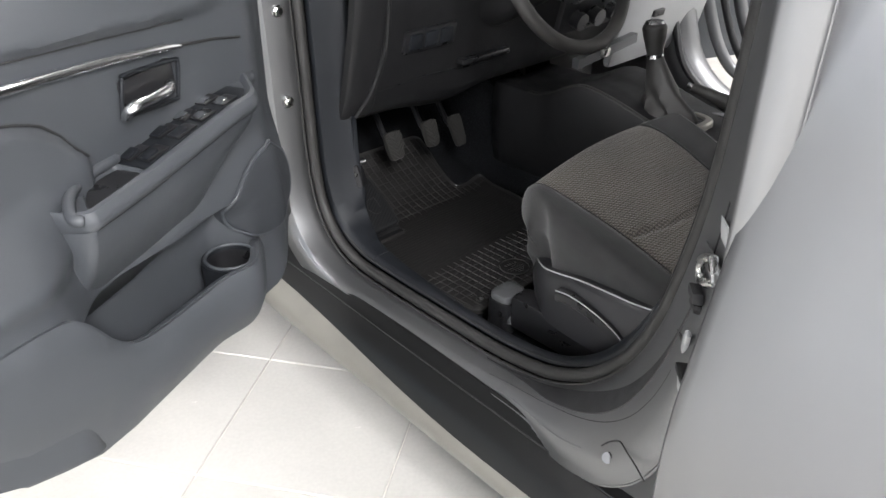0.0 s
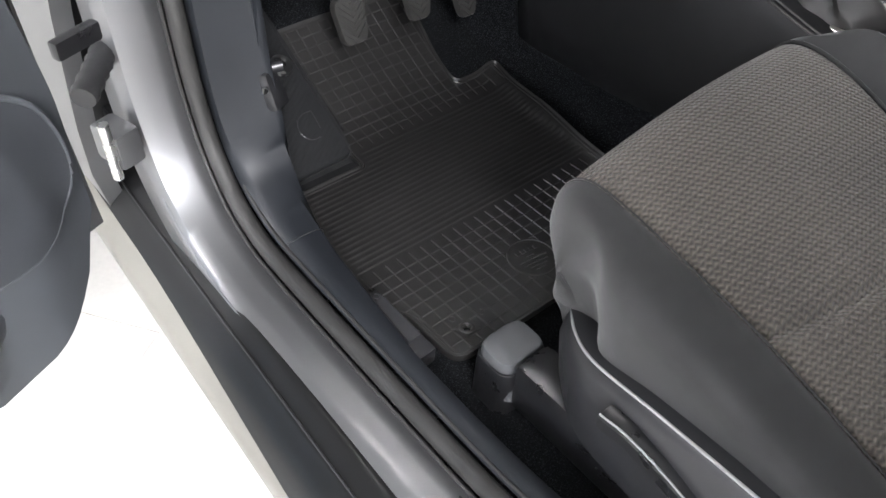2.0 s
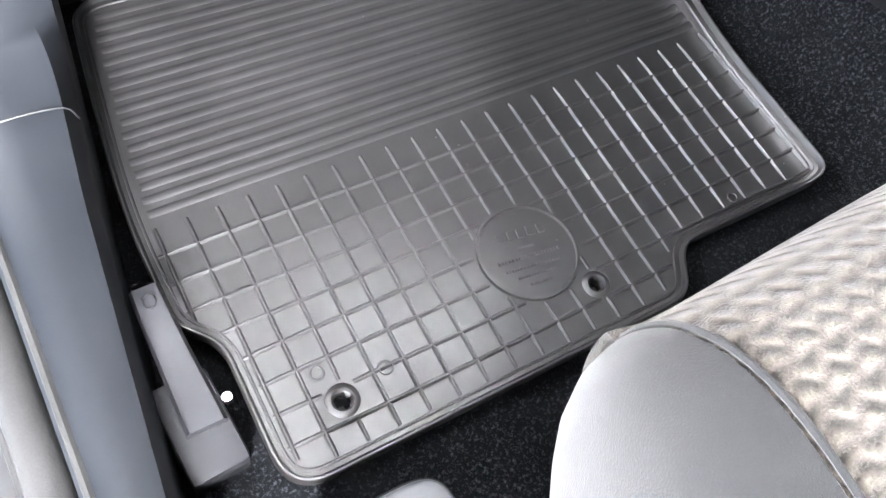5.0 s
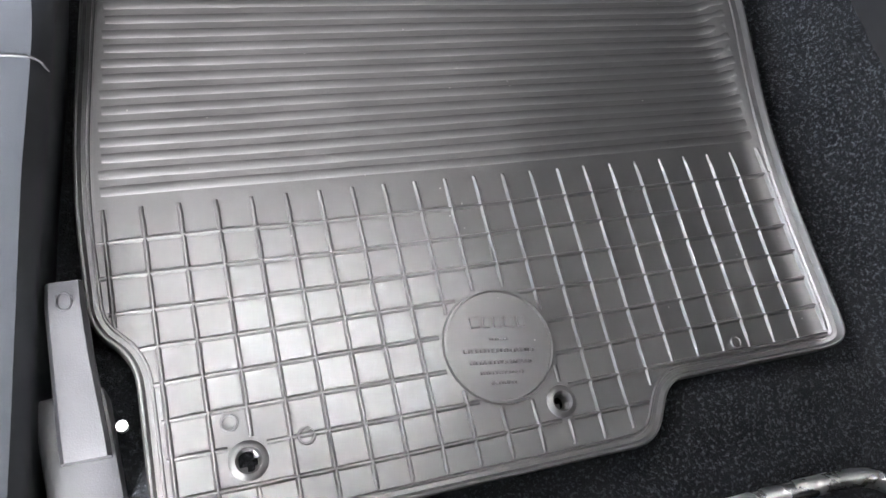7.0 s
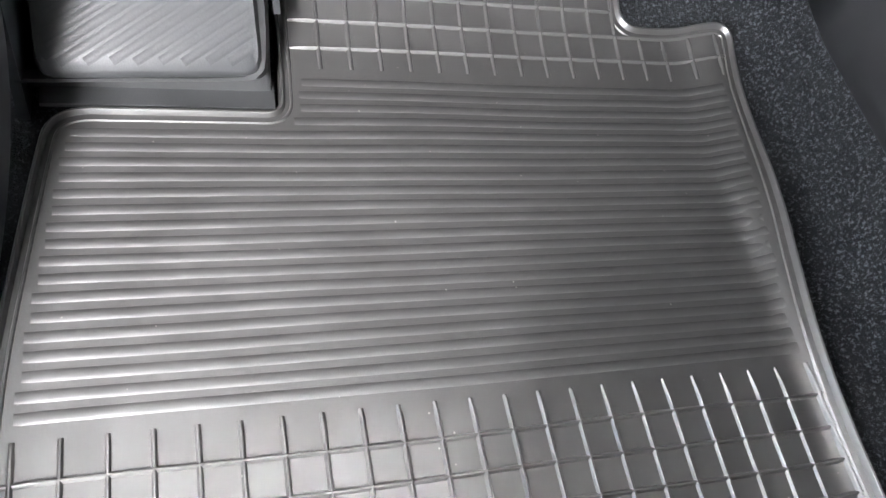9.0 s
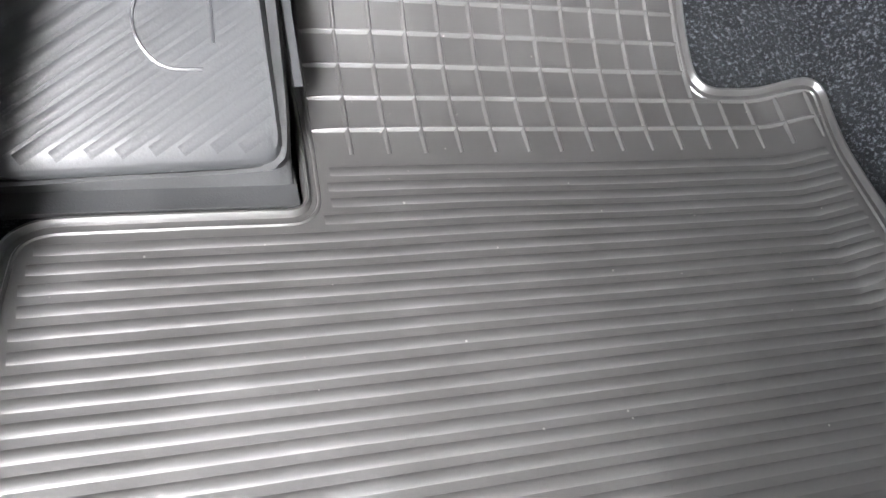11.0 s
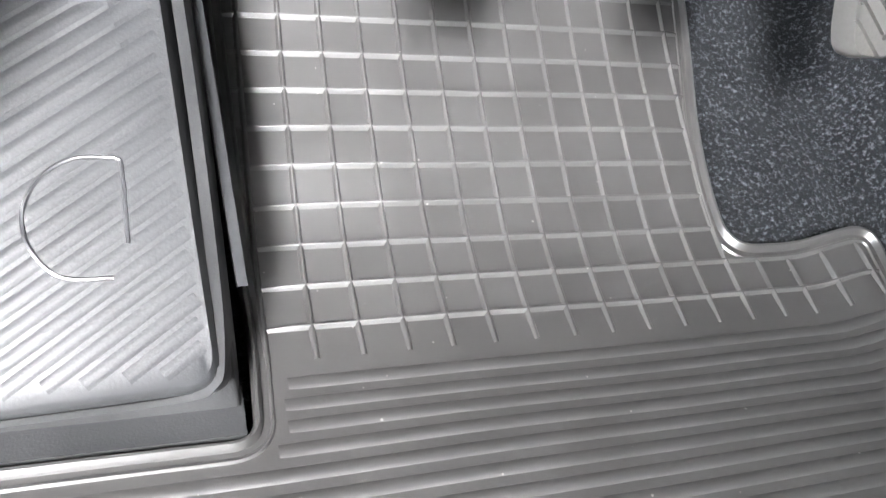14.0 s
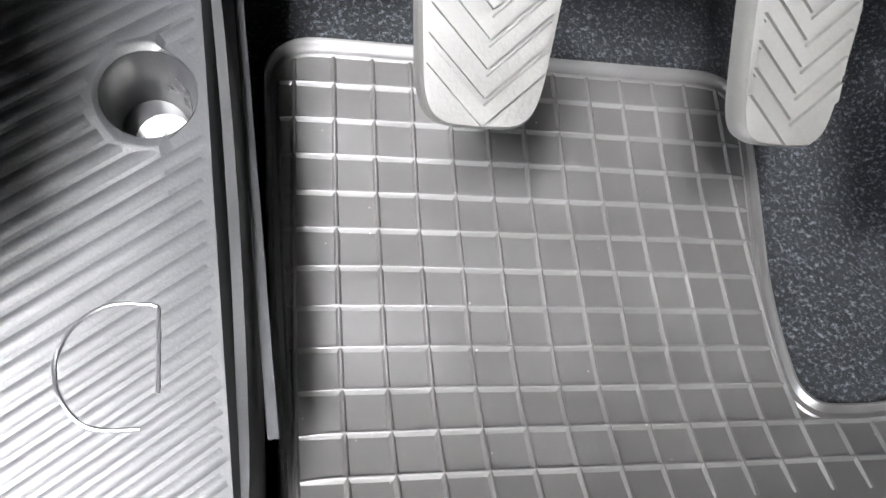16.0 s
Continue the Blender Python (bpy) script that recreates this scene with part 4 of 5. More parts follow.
# ---- passenger side ----
def far_side():
    p = part("passenger_pillar", tube(smooth_line([(1.18, .24, 1.25), (1.19, .20, .9), (1.20, .15, .68), (1.20, .09, .54), (1.20, -.03, .45), (1.21, -.2, .41), (1.21, -.9, .40)], 5), .06, 14), SILVER, CAR, "silver far pillar and sill")
    part("passenger_seal", tube(smooth_line([(1.13, .22, 1.25), (1.135, .17, .9), (1.14, .12, .69), (1.14, .06, .56), (1.145, -.05, .485), (1.15, -.2, .455), (1.15, -.9, .45)], 5), .012, 8), SEAL, p)
    rows = [[(1.32 + .62 * d, .22 - .25 * d, z) for z in np.linspace(.5, 1.3, 12)] for d in np.linspace(0, 1.3, 12)]
    d = fitting("passenger_door", slab(rows, (.02, .07, 0)), DOORP, "open passenger door with dark trim, silver outside", "car door", "front doors")
    part("door_shell", slab([[(1.33 + .62 * d, .30 - .25 * d, z) for z in np.linspace(.48, 1.32, 8)] for d in np.linspace(0, 1.32, 8)], (.01, .03, 0)), SILVER, d)
    for off, r, m in ((.10, .018, SILVER), (.16, .012, SEAL), (.22, .02, SILVER), (.27, .008, CHROME)):
        part("door_rim", tube(smooth_line([(1.18 + off, .22 - .3 * off, 1.25), (1.19 + off, .18 - .3 * off, .9), (1.20 + off, .13 - .3 * off, .70), (1.21 + off, .06 - .3 * off, .56), (1.24 + off, -.05, .50), (1.30 + off, -.2, .48)], 5), r, 10), m, d)
    rows = [[(x, y, .318) for x in np.linspace(.75, 1.22, 12)] for y in np.linspace(-1, .7, 20)]
    part("passenger_carpet", slab(rows, (0, 0, -.01)), CARPET, CAR)
    # the rest of the cabin: roof, tail and far flank
    rows = [[(.62 + x, y, 1.52 + .06 * math.cos(x * 2.2) - .05 * step(y, .1, .6) - .03 * step(-y, 1.2, 2.0)) for x in np.linspace(-.66, .66, 12)] for y in np.linspace(-2.0, .16, 15)]
    part("roof", slab(rows, (0, 0, .03)), SILVER, CAR)
    part("rear_bench", rbox((1.2, .5, .5), .08, pose(.6, -1.75, .6)), SEATSIDE, CAR)
    part("rear_wall", rbox((1.35, .05, 1.2), .02, pose(.6, -2.05, .9)), DASH, CAR)
    rows = [[(1.33 - .1 * step(z, .9, 1.5), y, z) for z in np.linspace(.25, 1.5, 10)] for y in np.linspace(-2.0, -.85, 8)]
    part("far_rear_door", slab(rows, (.03, 0, 0)), SILVER, CAR)
    for x0, s in ((-.17, -1), (1.38, 1)):
        rows = []
        for y in np.linspace(.33, 1.72, 40):
            u = (y - .33) / 1.39
            arch = .33 + math.sqrt(max(0, .36 ** 2 - (y - .95) ** 2)) if abs(y - .95) < .36 else .24
            top = .93 - .05 * u - .16 * u ** 3
            rows.append([(x0 + s * (.03 * math.sin(math.pi * q) + .02 * math.exp(-((q - .2) / .2) ** 2)) - s * (.24 * max(0, u - .7) ** 1.4 + .05 * q ** 4), y, arch + (top - arch) * q) for q in np.linspace(0, 1, 10)])
        part("front_wing", slab(rows, (-s * .025, 0, 0)), SILVER, CAR)
        part("windscreen_pillar", tube(smooth_line([(.6 + s * .69, .42, 1.0), (.6 + s * .66, .28, 1.25), (.6 + s * .62, .15, 1.50)], 5), .035, 10), SILVER, CAR)
    rows = []
    for y in np.linspace(.50, 1.74, 16):
        u = (y - .50) / 1.24
        rows.append([(.605 + v * (.76 - .10 * max(0, u - .6)), y - .10 * u * v * v, .985 - .06 * u - .19 * u ** 3 - .05 * v * v + .012 * math.exp(-((abs(v) - .6) / .08) ** 2)) for v in np.linspace(-1, 1, 15)])
    part("bonnet", slab(rows, (0, 0, -.025)), SILVER, CAR, "silver bonnet")
    rows = []
    for z, o in ((.20, -.03), (.28, .02), (.42, .04), (.55, .035), (.66, .01), (.72, -.03)):
        rows.append([(.605 + .74 * math.sin(a), 1.30 + (.40 + o) * max(0, math.cos(a)) ** .55, z) for a in np.linspace(-1.5, 1.5, 25)])
    part("front_bumper", slab(rows, (0, -.03, 0)), SILVER, CAR, "silver front bumper")
    rows = [[(.605 + v * (.66 - .08 * u), .46 - .30 * u - .06 * v * v * (1 - u), 1.03 + .49 * u) for v in np.linspace(-1, 1, 9)] for u in np.linspace(0, 1, 6)]
    ws = part("windscreen", slab(rows, (0, .004, .004)), GLASS, CAR, "clear glass windscreen")
    ws.visible_shadow = False


far_side()


def wheels():
    for x in (-.10, 1.31):
        for y in (.95, -1.72):
            c = Vector((x, y, .33))
            w = part("wheel", tube([c + Vector((-.1, 0, 0)), c + Vector((-.09, 0, 0)), c + Vector((.09, 0, 0)), c + Vector((.1, 0, 0))], [.30, .33, .33, .30], 40), SEAL, CAR, "black tyre on an alloy wheel")
            part("rim", tube([c + Vector((-.106, 0, 0)), c + Vector((.106, 0, 0))], .215, 30), STEEL, w)


wheels()

# ---- the driver's seat ----
def driver_seat():
    seat = thing("driver_seat", "driver's seat in beige-brown woven cloth with dark bolsters", "car seat", (.002, -.004, .003))
    # the cushion's line seen from the side: y, height of its seams
    line = smooth_line([(-.280, .490), (-.251, .515), (-.233, .545), (-.230, .578), (-.240, .607), (-.265, .622), (-.31, .620), (-.39, .605), (-.464, .588), (-.56, .560), (-.66, .540), (-.78, .536)], 6)
    line = [p + np.array((.003, .009)) for p in line]
    lx = lambda y: .083 - .02 * step(-y, .5, .74)
    rx = lambda y: .420 - .02 * step(-y, .30, .66)

    def crease(x, y):
        c = -.464 - .030 * math.sin(math.pi * min(1, max(0, (x - .09) / .3)))
        return -.007 * math.exp(-((y - c) / .0055) ** 2)

    rows = []
    dense = smooth_line(line, 3)
    for k, (y, z) in enumerate(dense):
        row = []
        for q in np.linspace(0, 1, 36):
            x = lx(y) + q * (rx(y) - lx(y))
            crown = .014 * math.sin(math.pi * q) + .030 * q * (1 - step(-y, .28, .52)) - .012 * q * step(-y, .45, .6)
            front = step(z, .54, .63) if k < 84 else 1
            edge = -.004 * (math.exp(-q / .02) + math.exp(-(1 - q) / .02))
            row.append((x, y + .010 * math.sin(math.pi * q) * (1 - front) - (edge if front < .5 else 0), z + (crown + crease(x, y) + edge) * front))
        rows.append(row)
    part("seat_cushion", loft(rows), WEAVE, seat, "beige-brown woven seat cloth")
    for side in (-1, 1):
        rows = []
        for k, (y, z) in list(enumerate(line))[6:]:
            sx = lx(y) if side < 0 else rx(y)
            low = k < 24
            wd = (.044 + .024 * step(-y, .235, .38)) * (.95 if side > 0 else 1)
            fr = 1 - step(-y, .25, .36)
            tall = .75 + .25 * step(z, .50, .60) if low else 1
            wd *= .42 + .58 * step(z, .495, .575) if low else 1
            lift = .050 * step(-y, .24, .33) * tall if side > 0 else 0.0
            if side > 0:
                z += (.030 * (1 - step(-y, .28, .52)) - .012 * step(-y, .45, .6)) * (1 if not low else step(z, .54, .60))
            row = []
            for f, dz in ((0, -.003), (.05, .001), (.2, .002), (.42, .001), (.6, -.001), (.74, -.004), (.85, -.010), (.93, -.019), (.97, -.032), (.98, -.050), (.95, -.072), (.90, -.092), (.84, -.110), (.80, -.14), (.70, -.17)):
                rear = step(-y, .24, .38)
                flare = 1 + .12 * step(-dz, .055, .13) * step(-y, .29, .36) - .3 * (1 - rear) * step(-dz, .0, .13)
                row.append((sx + side * f * flare * wd, y - (.046 * f * f if dz > -.105 else .045 - .25 * (dz + .105)) * fr, z + dz * tall * (.8 if side < 0 else .9) + lift * math.sin(min(1, f * 2.2) * math.pi * .5) * (1 - .4 * f)))
            rows.append(row)
        part("bolster", loft(rows), SEATSIDE, seat, "dark grey side bolster")
    # body of foam and frame under the cloth
    part("seat_base", rbox((.36, .50, .13), .03, pose(.25, -.53, .475)), SEATSIDE, seat)
    part("foam_block", rbox((.12, .16, .11), .035, pose(.135, -.385, .50)), SEATSIDE, seat)
    part("seat_front", slab([[(.115 + q * .29, -.285 - .012 * abs(q - .5), z) for q in np.linspace(0, 1, 12)] for z in (.50, .47, .44, .42)], (0, -.01, 0)), SEATSIDE, seat)
    for fx in (lx, rx):
        part("seam", tube([(fx(y), y, z + .0008 + (0 if fx is lx else .03 * (1 - step(-y, .28, .52)) - .012 * step(-y, .45, .6))) for y, z in line[18:]], .0010, 6), SEATSIDE, seat)
    # moulded shield along the side, with the hollow and lever on it
    top = smooth_line([(.057, -.286, .488), (.045, -.298, .495), (.031, -.314, .500), (.018, -.338, .504), (.008, -.37, .513), (.001, -.43, .526), (-.002, -.50, .532), (-.003, -.56, .536), (-.002, -.64, .552), (.0, -.72, .565), (.0, -.80, .57)], 5)
    rows = []
    for x, y, z in top:
        bot = .44 - .045 * step(-y, .27, .38) + .03 * step(-y, .55, .75)
        rows.append([(x + .050, y - .01, z + .004), (x + .022, y, z - .001), (x + .005, y, z + .0015), (x, y, z - .001), (x - .005, y, z - .011), (x - .009, y, (z + bot) / 2), (x - .006, y, bot + .008), (x + .004, y, bot)])
    sh = part("side_shield", loft(rows), SHIELD, seat, "moulded dark plastic seat shield")
    sol = sh.modifiers.new("thickness", "SOLIDIFY")
    sol.thickness, sol.offset = .003, -1
    part("shield_edge", tube([(x + .002, y, z + .0005) for x, y, z in top], [min(.0016, .0004 + .0002 * k) for k in range(len(top))], 8), PALE, sh, "pale edge of the shield")
    lev = smooth_line([(-.395, .500), (-.43, .503), (-.48, .494), (-.53, .475), (-.565, .445), (-.595, .420), (-.61, .412)], 5)
    part("recline_lever", slab([[(-.012, y, z), (-.020, y, z - .006), (-.020, y, z - .02), (-.013, y, z - .027)] for y, z in lev], (.009, 0, 0)), BLACKP, sh, "black plastic seat lever")
    part("lever_edge", tube([(-.019, y, z - .001) for y, z in lev], .0012, 6), PALE, sh)
    part("hinge_cover", rbox((.03, .10, .075), .012, pose(.0, -.64, .52, 0, 0, 0)), BLACKP, sh)
    # rails with the pale cap at their front end, and the slide bar
    cap = part("rail_cap", loft([[Vector((.036 + sx * math.copysign(abs(math.cos(a)) ** .5, math.cos(a)) * .0325, -.236 + math.copysign(abs(math.sin(a)) ** .5, math.sin(a)) * .0255 * sx + dy, z)) for a in np.linspace(0, 2 * math.pi, 41)[:-1]]
                                 for sx, z, dy in ((1.0, .345, -.01), (1.0, .385, 0), (.99, .398, 0), (.95, .4015, 0), (.86, .403, 0), (.3, .4035, 0))], True, True), GREY, seat, "pale grey cap on the seat rail")
    part("cap_skirt", loft([[Vector((.036 + sx * math.copysign(abs(math.cos(a)) ** .5, math.cos(a)) * .0355, -.237 + math.copysign(abs(math.sin(a)) ** .5, math.sin(a)) * .0285 * sx, z)) for a in np.linspace(0, 2 * math.pi, 41)[:-1]] for sx, z in ((1.05, .318), (1.04, .37), (1.0, .388), (.95, .389))], True), BLACKP, cap)
    for x in (.036, .43):
        part("rail", rbox((.045, .55, .05), .006, pose(x, -.54, .362)), BLACKP, seat, "black seat rail")
    part("rail_cover", rbox((.052, .26, .075), .010, pose(.036, -.395, .375)), BLACKP, seat)
    bar = [(.118, -.30, .392), (.128, -.25, .388), (.145, -.230, .384), (.18, -.222, .382), (.25, -.222, .382), (.35, -.222, .382), (.385, -.228, .384), (.40, -.25, .388), (.41, -.30, .392)]
    part("slide_bar", tube(smooth_line(bar, 5), .0055, 10), STEEL, seat, "bent steel slide bar")
    # backrest
    rows = []
    for z, y, w in ((.56, -.79, .20), (.66, -.83, .235), (.80, -.87, .25), (.95, -.91, .245), (1.08, -.95, .22), (1.17, -.98, .17)):
        rows.append([(.25 + w * math.cos(a), y - .05 + .055 * math.sin(a) * (1 if math.sin(a) < 0 else .8) + .02 * abs(math.cos(a)), z) for a in np.linspace(0, 2 * math.pi, 29)[:-1]])
    part("backrest", loft(rows, True, True), SEATSIDE, seat)
    return seat


driver_seat()


def passenger_seat():
    seat = thing("passenger_seat", "dark cloth front passenger seat", "car seat")
    part("seat_cushion", rbox((.46, .52, .14), .045, pose(.99, -.52, .55, -4, 0, 0), 3), SEATSIDE, seat)
    part("backrest", rbox((.46, .14, .62), .05, pose(.99, -.86, .88, -12, 0, 0), 3), SEATSIDE, seat)
    part("seat_base", rbox((.36, .46, .2), .02, pose(.99, -.54, .41)), BLACKP, seat)
    bk = part("belt_buckle", rbox((.03, .022, .09), .006, pose(.765, -.50, .645, -20, 0, 0)), BLACKP, seat)
    part("release_button", rbox((.022, .012, .016), .003, pose(.765, -.517, .69, -20, 0, 0)), RED, bk, "red belt release button")


passenger_seat()


# ---- the rubber mat ----
def floor_mat():
    mat_ = thing("floor_mat", "black ribbed rubber floor mat on the footwell carpet", "floor mat")
    # outline, x and length along the floor, rounded
    corners = [(-.010, -.066, .012), (-.012, .02, .05), (.004, .150, .03), (.010, .188, .022), (.139, .188, .012), (.1415, .24, .02), (.1375, .30, .05), (.131, .464, .028), (.404, .464, .028), (.403, .40, .03),
               (.392, .33, .03), (.392, .267, .018), (.482, .267, .014), (.468, .14, .05), (.4475, .0, .05), (.4475, -.1475, .012), (.310, -.1475, .014), (.290, -.182, .014), (.010, -.182, .024), (.010, -.086, .016)]
    out = []
    n = len(corners)
    for i, (x, s, r) in enumerate(corners):
        p, a, b = np.array((x, s)), np.array(corners[i - 1][:2]), np.array(corners[(i + 1) % n][:2])
        r1, r2 = min(r, .48 * np.linalg.norm(a - p)), min(r, .48 * np.linalg.norm(b - p))
        q0, q1 = p + (a - p) / np.linalg.norm(a - p) * r1, p + (b - p) / np.linalg.norm(b - p) * r2
        for t in np.linspace(0, 1, 9):
            out.append((1 - t) ** 2 * q0 + 2 * t * (1 - t) * p + t * t * q1)
    fine = []
    for a, b in zip(out, out[1:] + out[:1]):
        m = max(1, int(np.linalg.norm(b - a) / .006))
        fine += [a + (b - a) * k / m for k in range(m)]
    poly = np.array(fine)
    nxt = np.roll(poly, -1, axis=0)

    def inside(x, s):
        c = (poly[:, 1] > s) != (nxt[:, 1] > s)
        with np.errstate(divide="ignore", invalid="ignore"):
            xi = poly[:, 0] + (s - poly[:, 1]) / (nxt[:, 1] - poly[:, 1]) * (nxt[:, 0] - poly[:, 0])
        return bool(np.sum(c & (x < xi)) % 2)

    def clear(x, s):
        """How far from the rim."""
        d = nxt - poly
        t = np.clip(((x - poly[:, 0]) * d[:, 0] + (s - poly[:, 1]) * d[:, 1]) / np.maximum(1e-12, (d ** 2).sum(1)), 0, 1)
        return float(np.min(np.hypot(poly[:, 0] + t * d[:, 0] - x, poly[:, 1] + t * d[:, 1] - s)))

    def wave(x, s):
        """The rubber does not lie quite flat; it rises along the tunnel."""
        return .0007 * noise.noise((x * 11, s * 11, 5)) + .0002 * noise.noise((x * 40, s * 40, 8)) + .010 * step(x, .415, .47) ** 2 + .004 * step(x, .432, .447) * step(.2 - s, 0, .1) \
            - .0022 * math.exp(-((x - .057) ** 2 + (s + .147) ** 2) / .00035)

    holes = [(.057, -.147, .0058), (.238, -.149, .0050)]
    DX, DS, DR = .208, -.110, .0345

    def at(x, s, up=0.0):
        return on_floor(x, s, wave(x, s) + up)

    # sheet
    bm = bmesh.new()
    grid, h = {}, .004

    def vert(i, j):
        if (i, j) not in grid:
            x, s = -.016 + i * h, -.19 + j * h
            grid[i, j] = bm.verts.new(at(x, s))
        return grid[i, j]

    for i in range(128):
        for j in range(166):
            x, s = -.016 + (i + .5) * h, -.19 + (j + .5) * h
            if inside(x, s) and not any(math.hypot(x - a, s - b) < r for a, b, r in holes):
                bm.faces.new((vert(i, j), vert(i + 1, j), vert(i + 1, j + 1), vert(i, j + 1)))
    sheet = part("mat_sheet", bm, RUBBER, mat_, "black rubber sheet")
    sol = sheet.modifiers.new("thickness", "SOLIDIFY")
    sol.thickness, sol.offset = .003, -1
    # raised rim
    c = poly.mean(0)
    rows = []
    m = len(poly)
    for k in range(m + 1):
        p, q0, q1 = poly[k % m], poly[(k - 1) % m], poly[(k + 1) % m]
        d = (q1 - q0) / np.linalg.norm(q1 - q0)
        nrm = np.array((-d[1], d[0]))
        if k == 0:
            sign = 1 if inside(*(p + nrm * .004)) else -1
        nrm = nrm * sign
        rows.append([at(p[0] + nrm[0] * o, p[1] + nrm[1] * o, u) for o, u in ((-.0022, -.006), (-.0024, .002), (-.0014, .0038), (-.0002, .0038), (.0008, .0022), (.0014, .0004), (.0040, .0003), (.0046, .0011), (.0054, .0011), (.0062, -.0002))])
    part("rim", loft(rows), RUBBER, mat_, "raised rubber rim")

    def ridge(pts, prof, name):
        """A moulded rib along points; prof: how far to the side and how high."""
        rows = []
        for i, (x, s) in enumerate(pts):
            a, b = pts[max(i - 1, 0)], pts[min(i + 1, len(pts) - 1)]
            d = np.array((b[0] - a[0], b[1] - a[1]))
            d = d / np.linalg.norm(d)
            e = np.array((-d[1], d[0]))
            f = .3 if i in (0, len(pts) - 1) else 1
            rows.append([at(x + e[0] * o, s + e[1] * o, u * (f if u > 0 else 1)) for o, u in prof])
        part(name, loft(rows), RUBBER, mat_)

    BROAD = [(.0035 * q, .0009 * math.cos(q * math.pi / 2) ** .8 - .0002) for q in (-1, -.75, -.45, 0, .45, .75, 1)]
    THIN = [(-.0017, -.0004), (-.0007, .0016), (-.0004, .0019), (.0004, .0019), (.0007, .0016), (.0017, -.0004)]

    def runs(line, keep, least):
        run, res = [], []
        for p in line:
            if keep(*p):
                run.append(p)
            elif run:
                res.append(run)
                run = []
        if run:
            res.append(run)
        return [r[::4] + ([r[-1]] if (len(r) - 1) % 4 else []) for r in res if len(r) > least]

    def free(x, s, gap=.0085):
        if not inside(x, s) or clear(x, s) < gap or math.hypot(x - DX, s - DS) < DR + .001:
            return False
        return not any(math.hypot(x - a, s - b) < r + .006 for a, b, r in holes)

    xs = np.arange(-.02, .49, .0025)
    # ribs across the middle
    s = .0105
    while s < .222:
        for r in runs([(x, s + .0003 * math.sin(x * 17 + s * 90)) for x in xs], lambda x, q: free(x, q, .010), 6):
            ridge(r, BROAD, "rib")
        s += .01025
    # squares behind
    for j in range(1, 9):
        for r in runs([(x, -.02 * j + .0005 * math.sin(x * 21 + j)) for x in xs], lambda x, q: free(x, q, .005), 3):
            ridge(r, THIN, "cross_rib")
    for i in range(0, 23):
        for r in runs([(.02 * i, q) for q in np.arange(-.19, .001, .0025)], lambda x, q: free(x, q, .005 if q > -.1 else .007), 3):
            ridge(r, THIN, "cross_rib")
    # squares before the pedals
    for j in range(0, 11):
        for r in runs([(x, .242 + .02 * j) for x in xs], lambda x, q: free(x, q, .0035), 3):
            ridge(r, THIN, "cross_rib")
    for i in range(0, 17):
        for r in runs([(.1456 + .0202 * i, q) for q in np.arange(.226, .47, .0025)], lambda x, q: free(x, q, .0035), 3):
            ridge(r, THIN, "cross_rib")
    # round badge with raised marks that cannot be read
    ang = np.linspace(0, 2 * math.pi, 49)[:-1]
    badge = part("badge", loft([[at(DX + r * math.cos(a), DS + r * math.sin(a), u) for a in ang] for r, u in ((DR + .0006, -.0004), (DR + .0002, .0028), (DR - .0014, .0030), (DR - .0019, .0009), (DR * .5, .0009), (.001, .0009))], True, True), RUBBER, mat_, "round moulded badge")
    for k, (w, bar, v) in enumerate(((.034, .0065, .0135), (.012, .0016, .0035), (.046, .0022, -.0035), (.040, .0020, -.0105), (.028, .0018, -.0165), (.016, .0018, -.0225))):
        rnd = random.Random(k)
        u = -w / 2
        while u < w / 2 - .001:
            ww = bar * rnd.uniform(.45, 1.0)
            tilt = radians(-7)
            cu, cv = DX + u * math.cos(tilt) - v * math.sin(tilt), DS + u * math.sin(tilt) + v * math.cos(tilt)
            part("raised_mark", rbox((ww, bar, .0020), .0003, Matrix.Translation(at(cu + ww / 2, cv, .0012)) @ pose(0, 0, 0, 0, 0, -7 + rnd.uniform(-14, 14) * (k == 0)), 1), RUBBER, badge, smooth=False)
            u += ww + bar * .35
    # eyelets and small moulded rings
    for x, s, r in holes:
        part("eyelet", loft([[at(x + q * math.cos(a), s + q * math.sin(a), u) for a in ang[::2]] for q, u in ((r - .0006, -.009), (r, .0004), (r + .0012, .0019), (r + .0035, .0014), (r + .0050, -.0004))], True), RUBBER, mat_)
    for x, s, r in ((.088, -.1405, .0042), (.050, -.1265, .0040), (.370, -.134, .0036)):
        part("moulded_ring", tube([at(x + r * math.cos(a), s + r * math.sin(a), .0012) for a in np.linspace(0, 2 * math.pi, 25)], .0008, 6, False), RUBBER, mat_)


floor_mat()


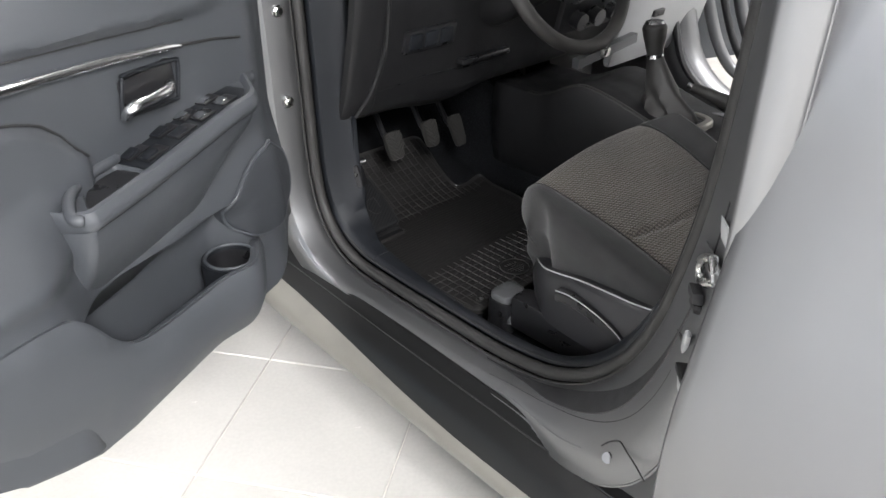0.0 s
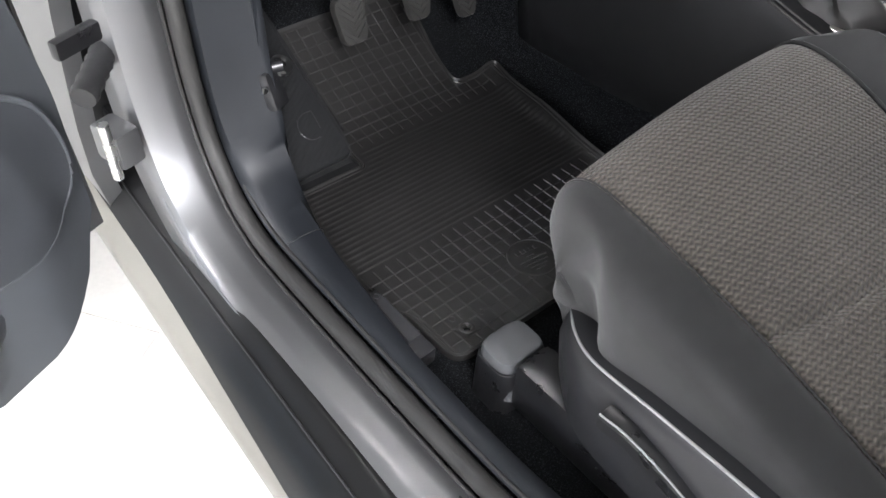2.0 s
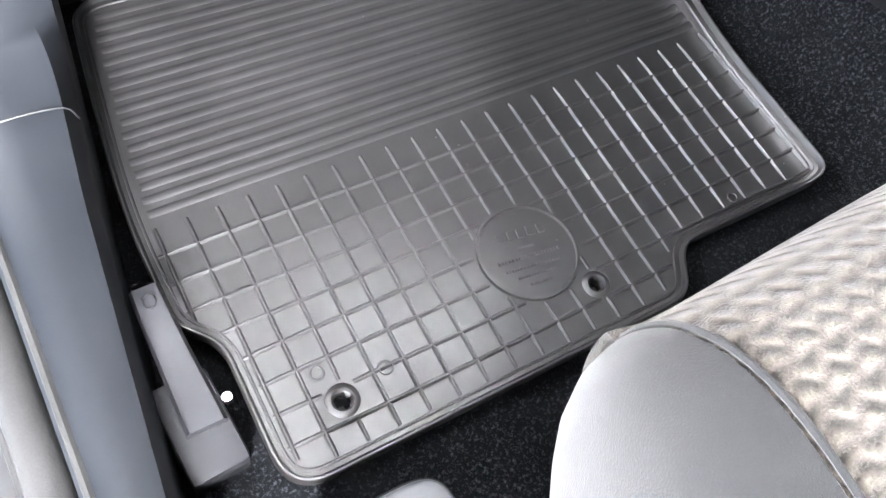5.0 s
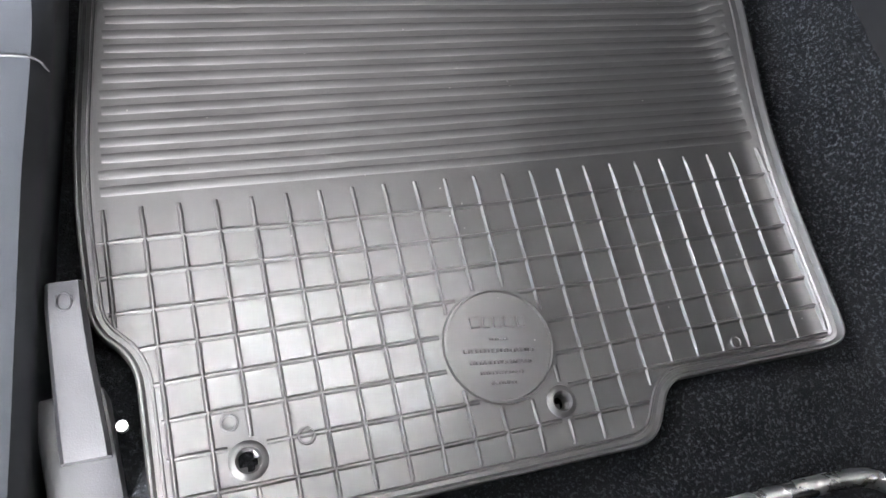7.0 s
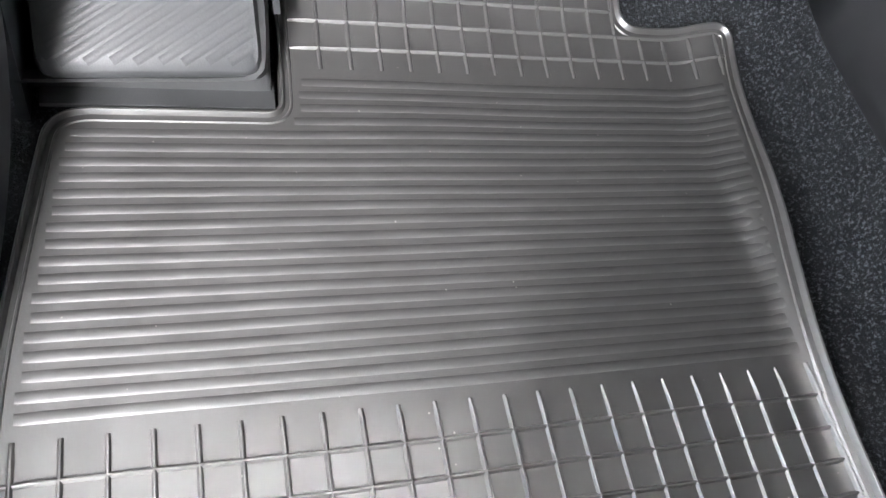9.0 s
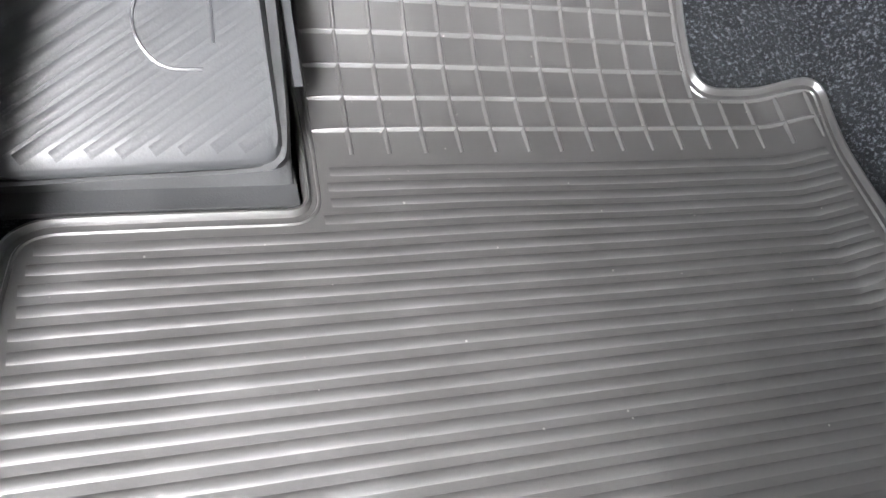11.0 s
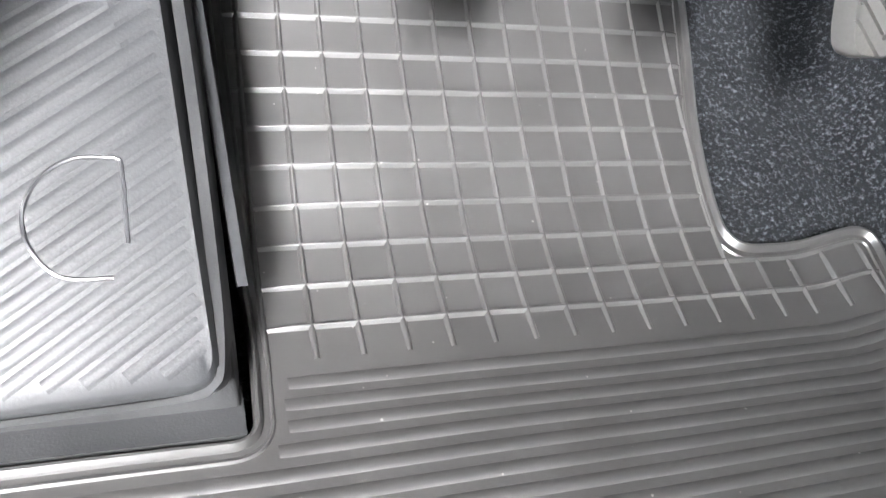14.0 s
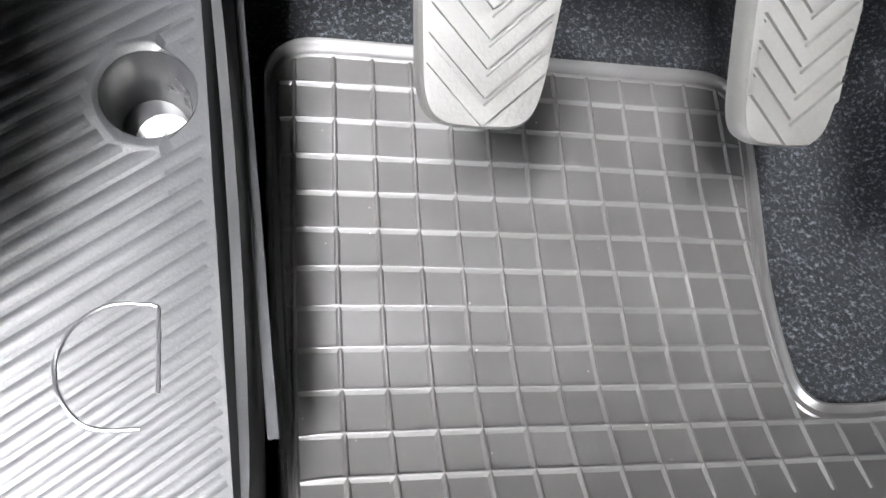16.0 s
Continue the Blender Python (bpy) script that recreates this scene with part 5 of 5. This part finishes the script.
# ---- floor tiles ----
def tiles():
    a, side = radians(34.3), .41
    ux, uy = np.array((math.cos(a), math.sin(a))), np.array((math.sin(a), -math.cos(a)))
    org = np.array((-.178, .367))
    bm = rbox((side - .0028, side - .0028, .012), .0022, None, 1)
    me = bpy.data.meshes.new("tile")
    bm.to_mesh(me)
    bm.free()
    me.materials.append(TILE)
    near, far = [], []
    for i in range(-20, 20):
        for j in range(-20, 20):
            c = org + ux * side * (i + .5) + uy * side * (j + .5)
            if abs(c[0]) < 4.5 and -5.3 < c[1] < 4.3:
                (near if np.hypot(c[0] + .6, c[1] + .2) < 2.6 else far).append(c)
    for c in near:
        t = new("tile", me)
        t.matrix_world = pose(c[0], c[1], -.006 + random.uniform(-.0004, .0004), random.uniform(-.05, .05), random.uniform(-.05, .05), 34.3)
        t.parent = FLOOR
    bm = bmesh.new()
    for c in far:
        m = pose(c[0], c[1], -.006, 0, 0, 34.3)
        q = (side - .0028) / 2
        bm.faces.new([bm.verts.new(m @ Vector(p)) for p in ((-q, -q, .006), (q, -q, .006), (q, q, .006), (-q, q, .006))])
    part("far_tiles", bm, TILE, FLOOR, kind="stuff", smooth=False)


tiles()
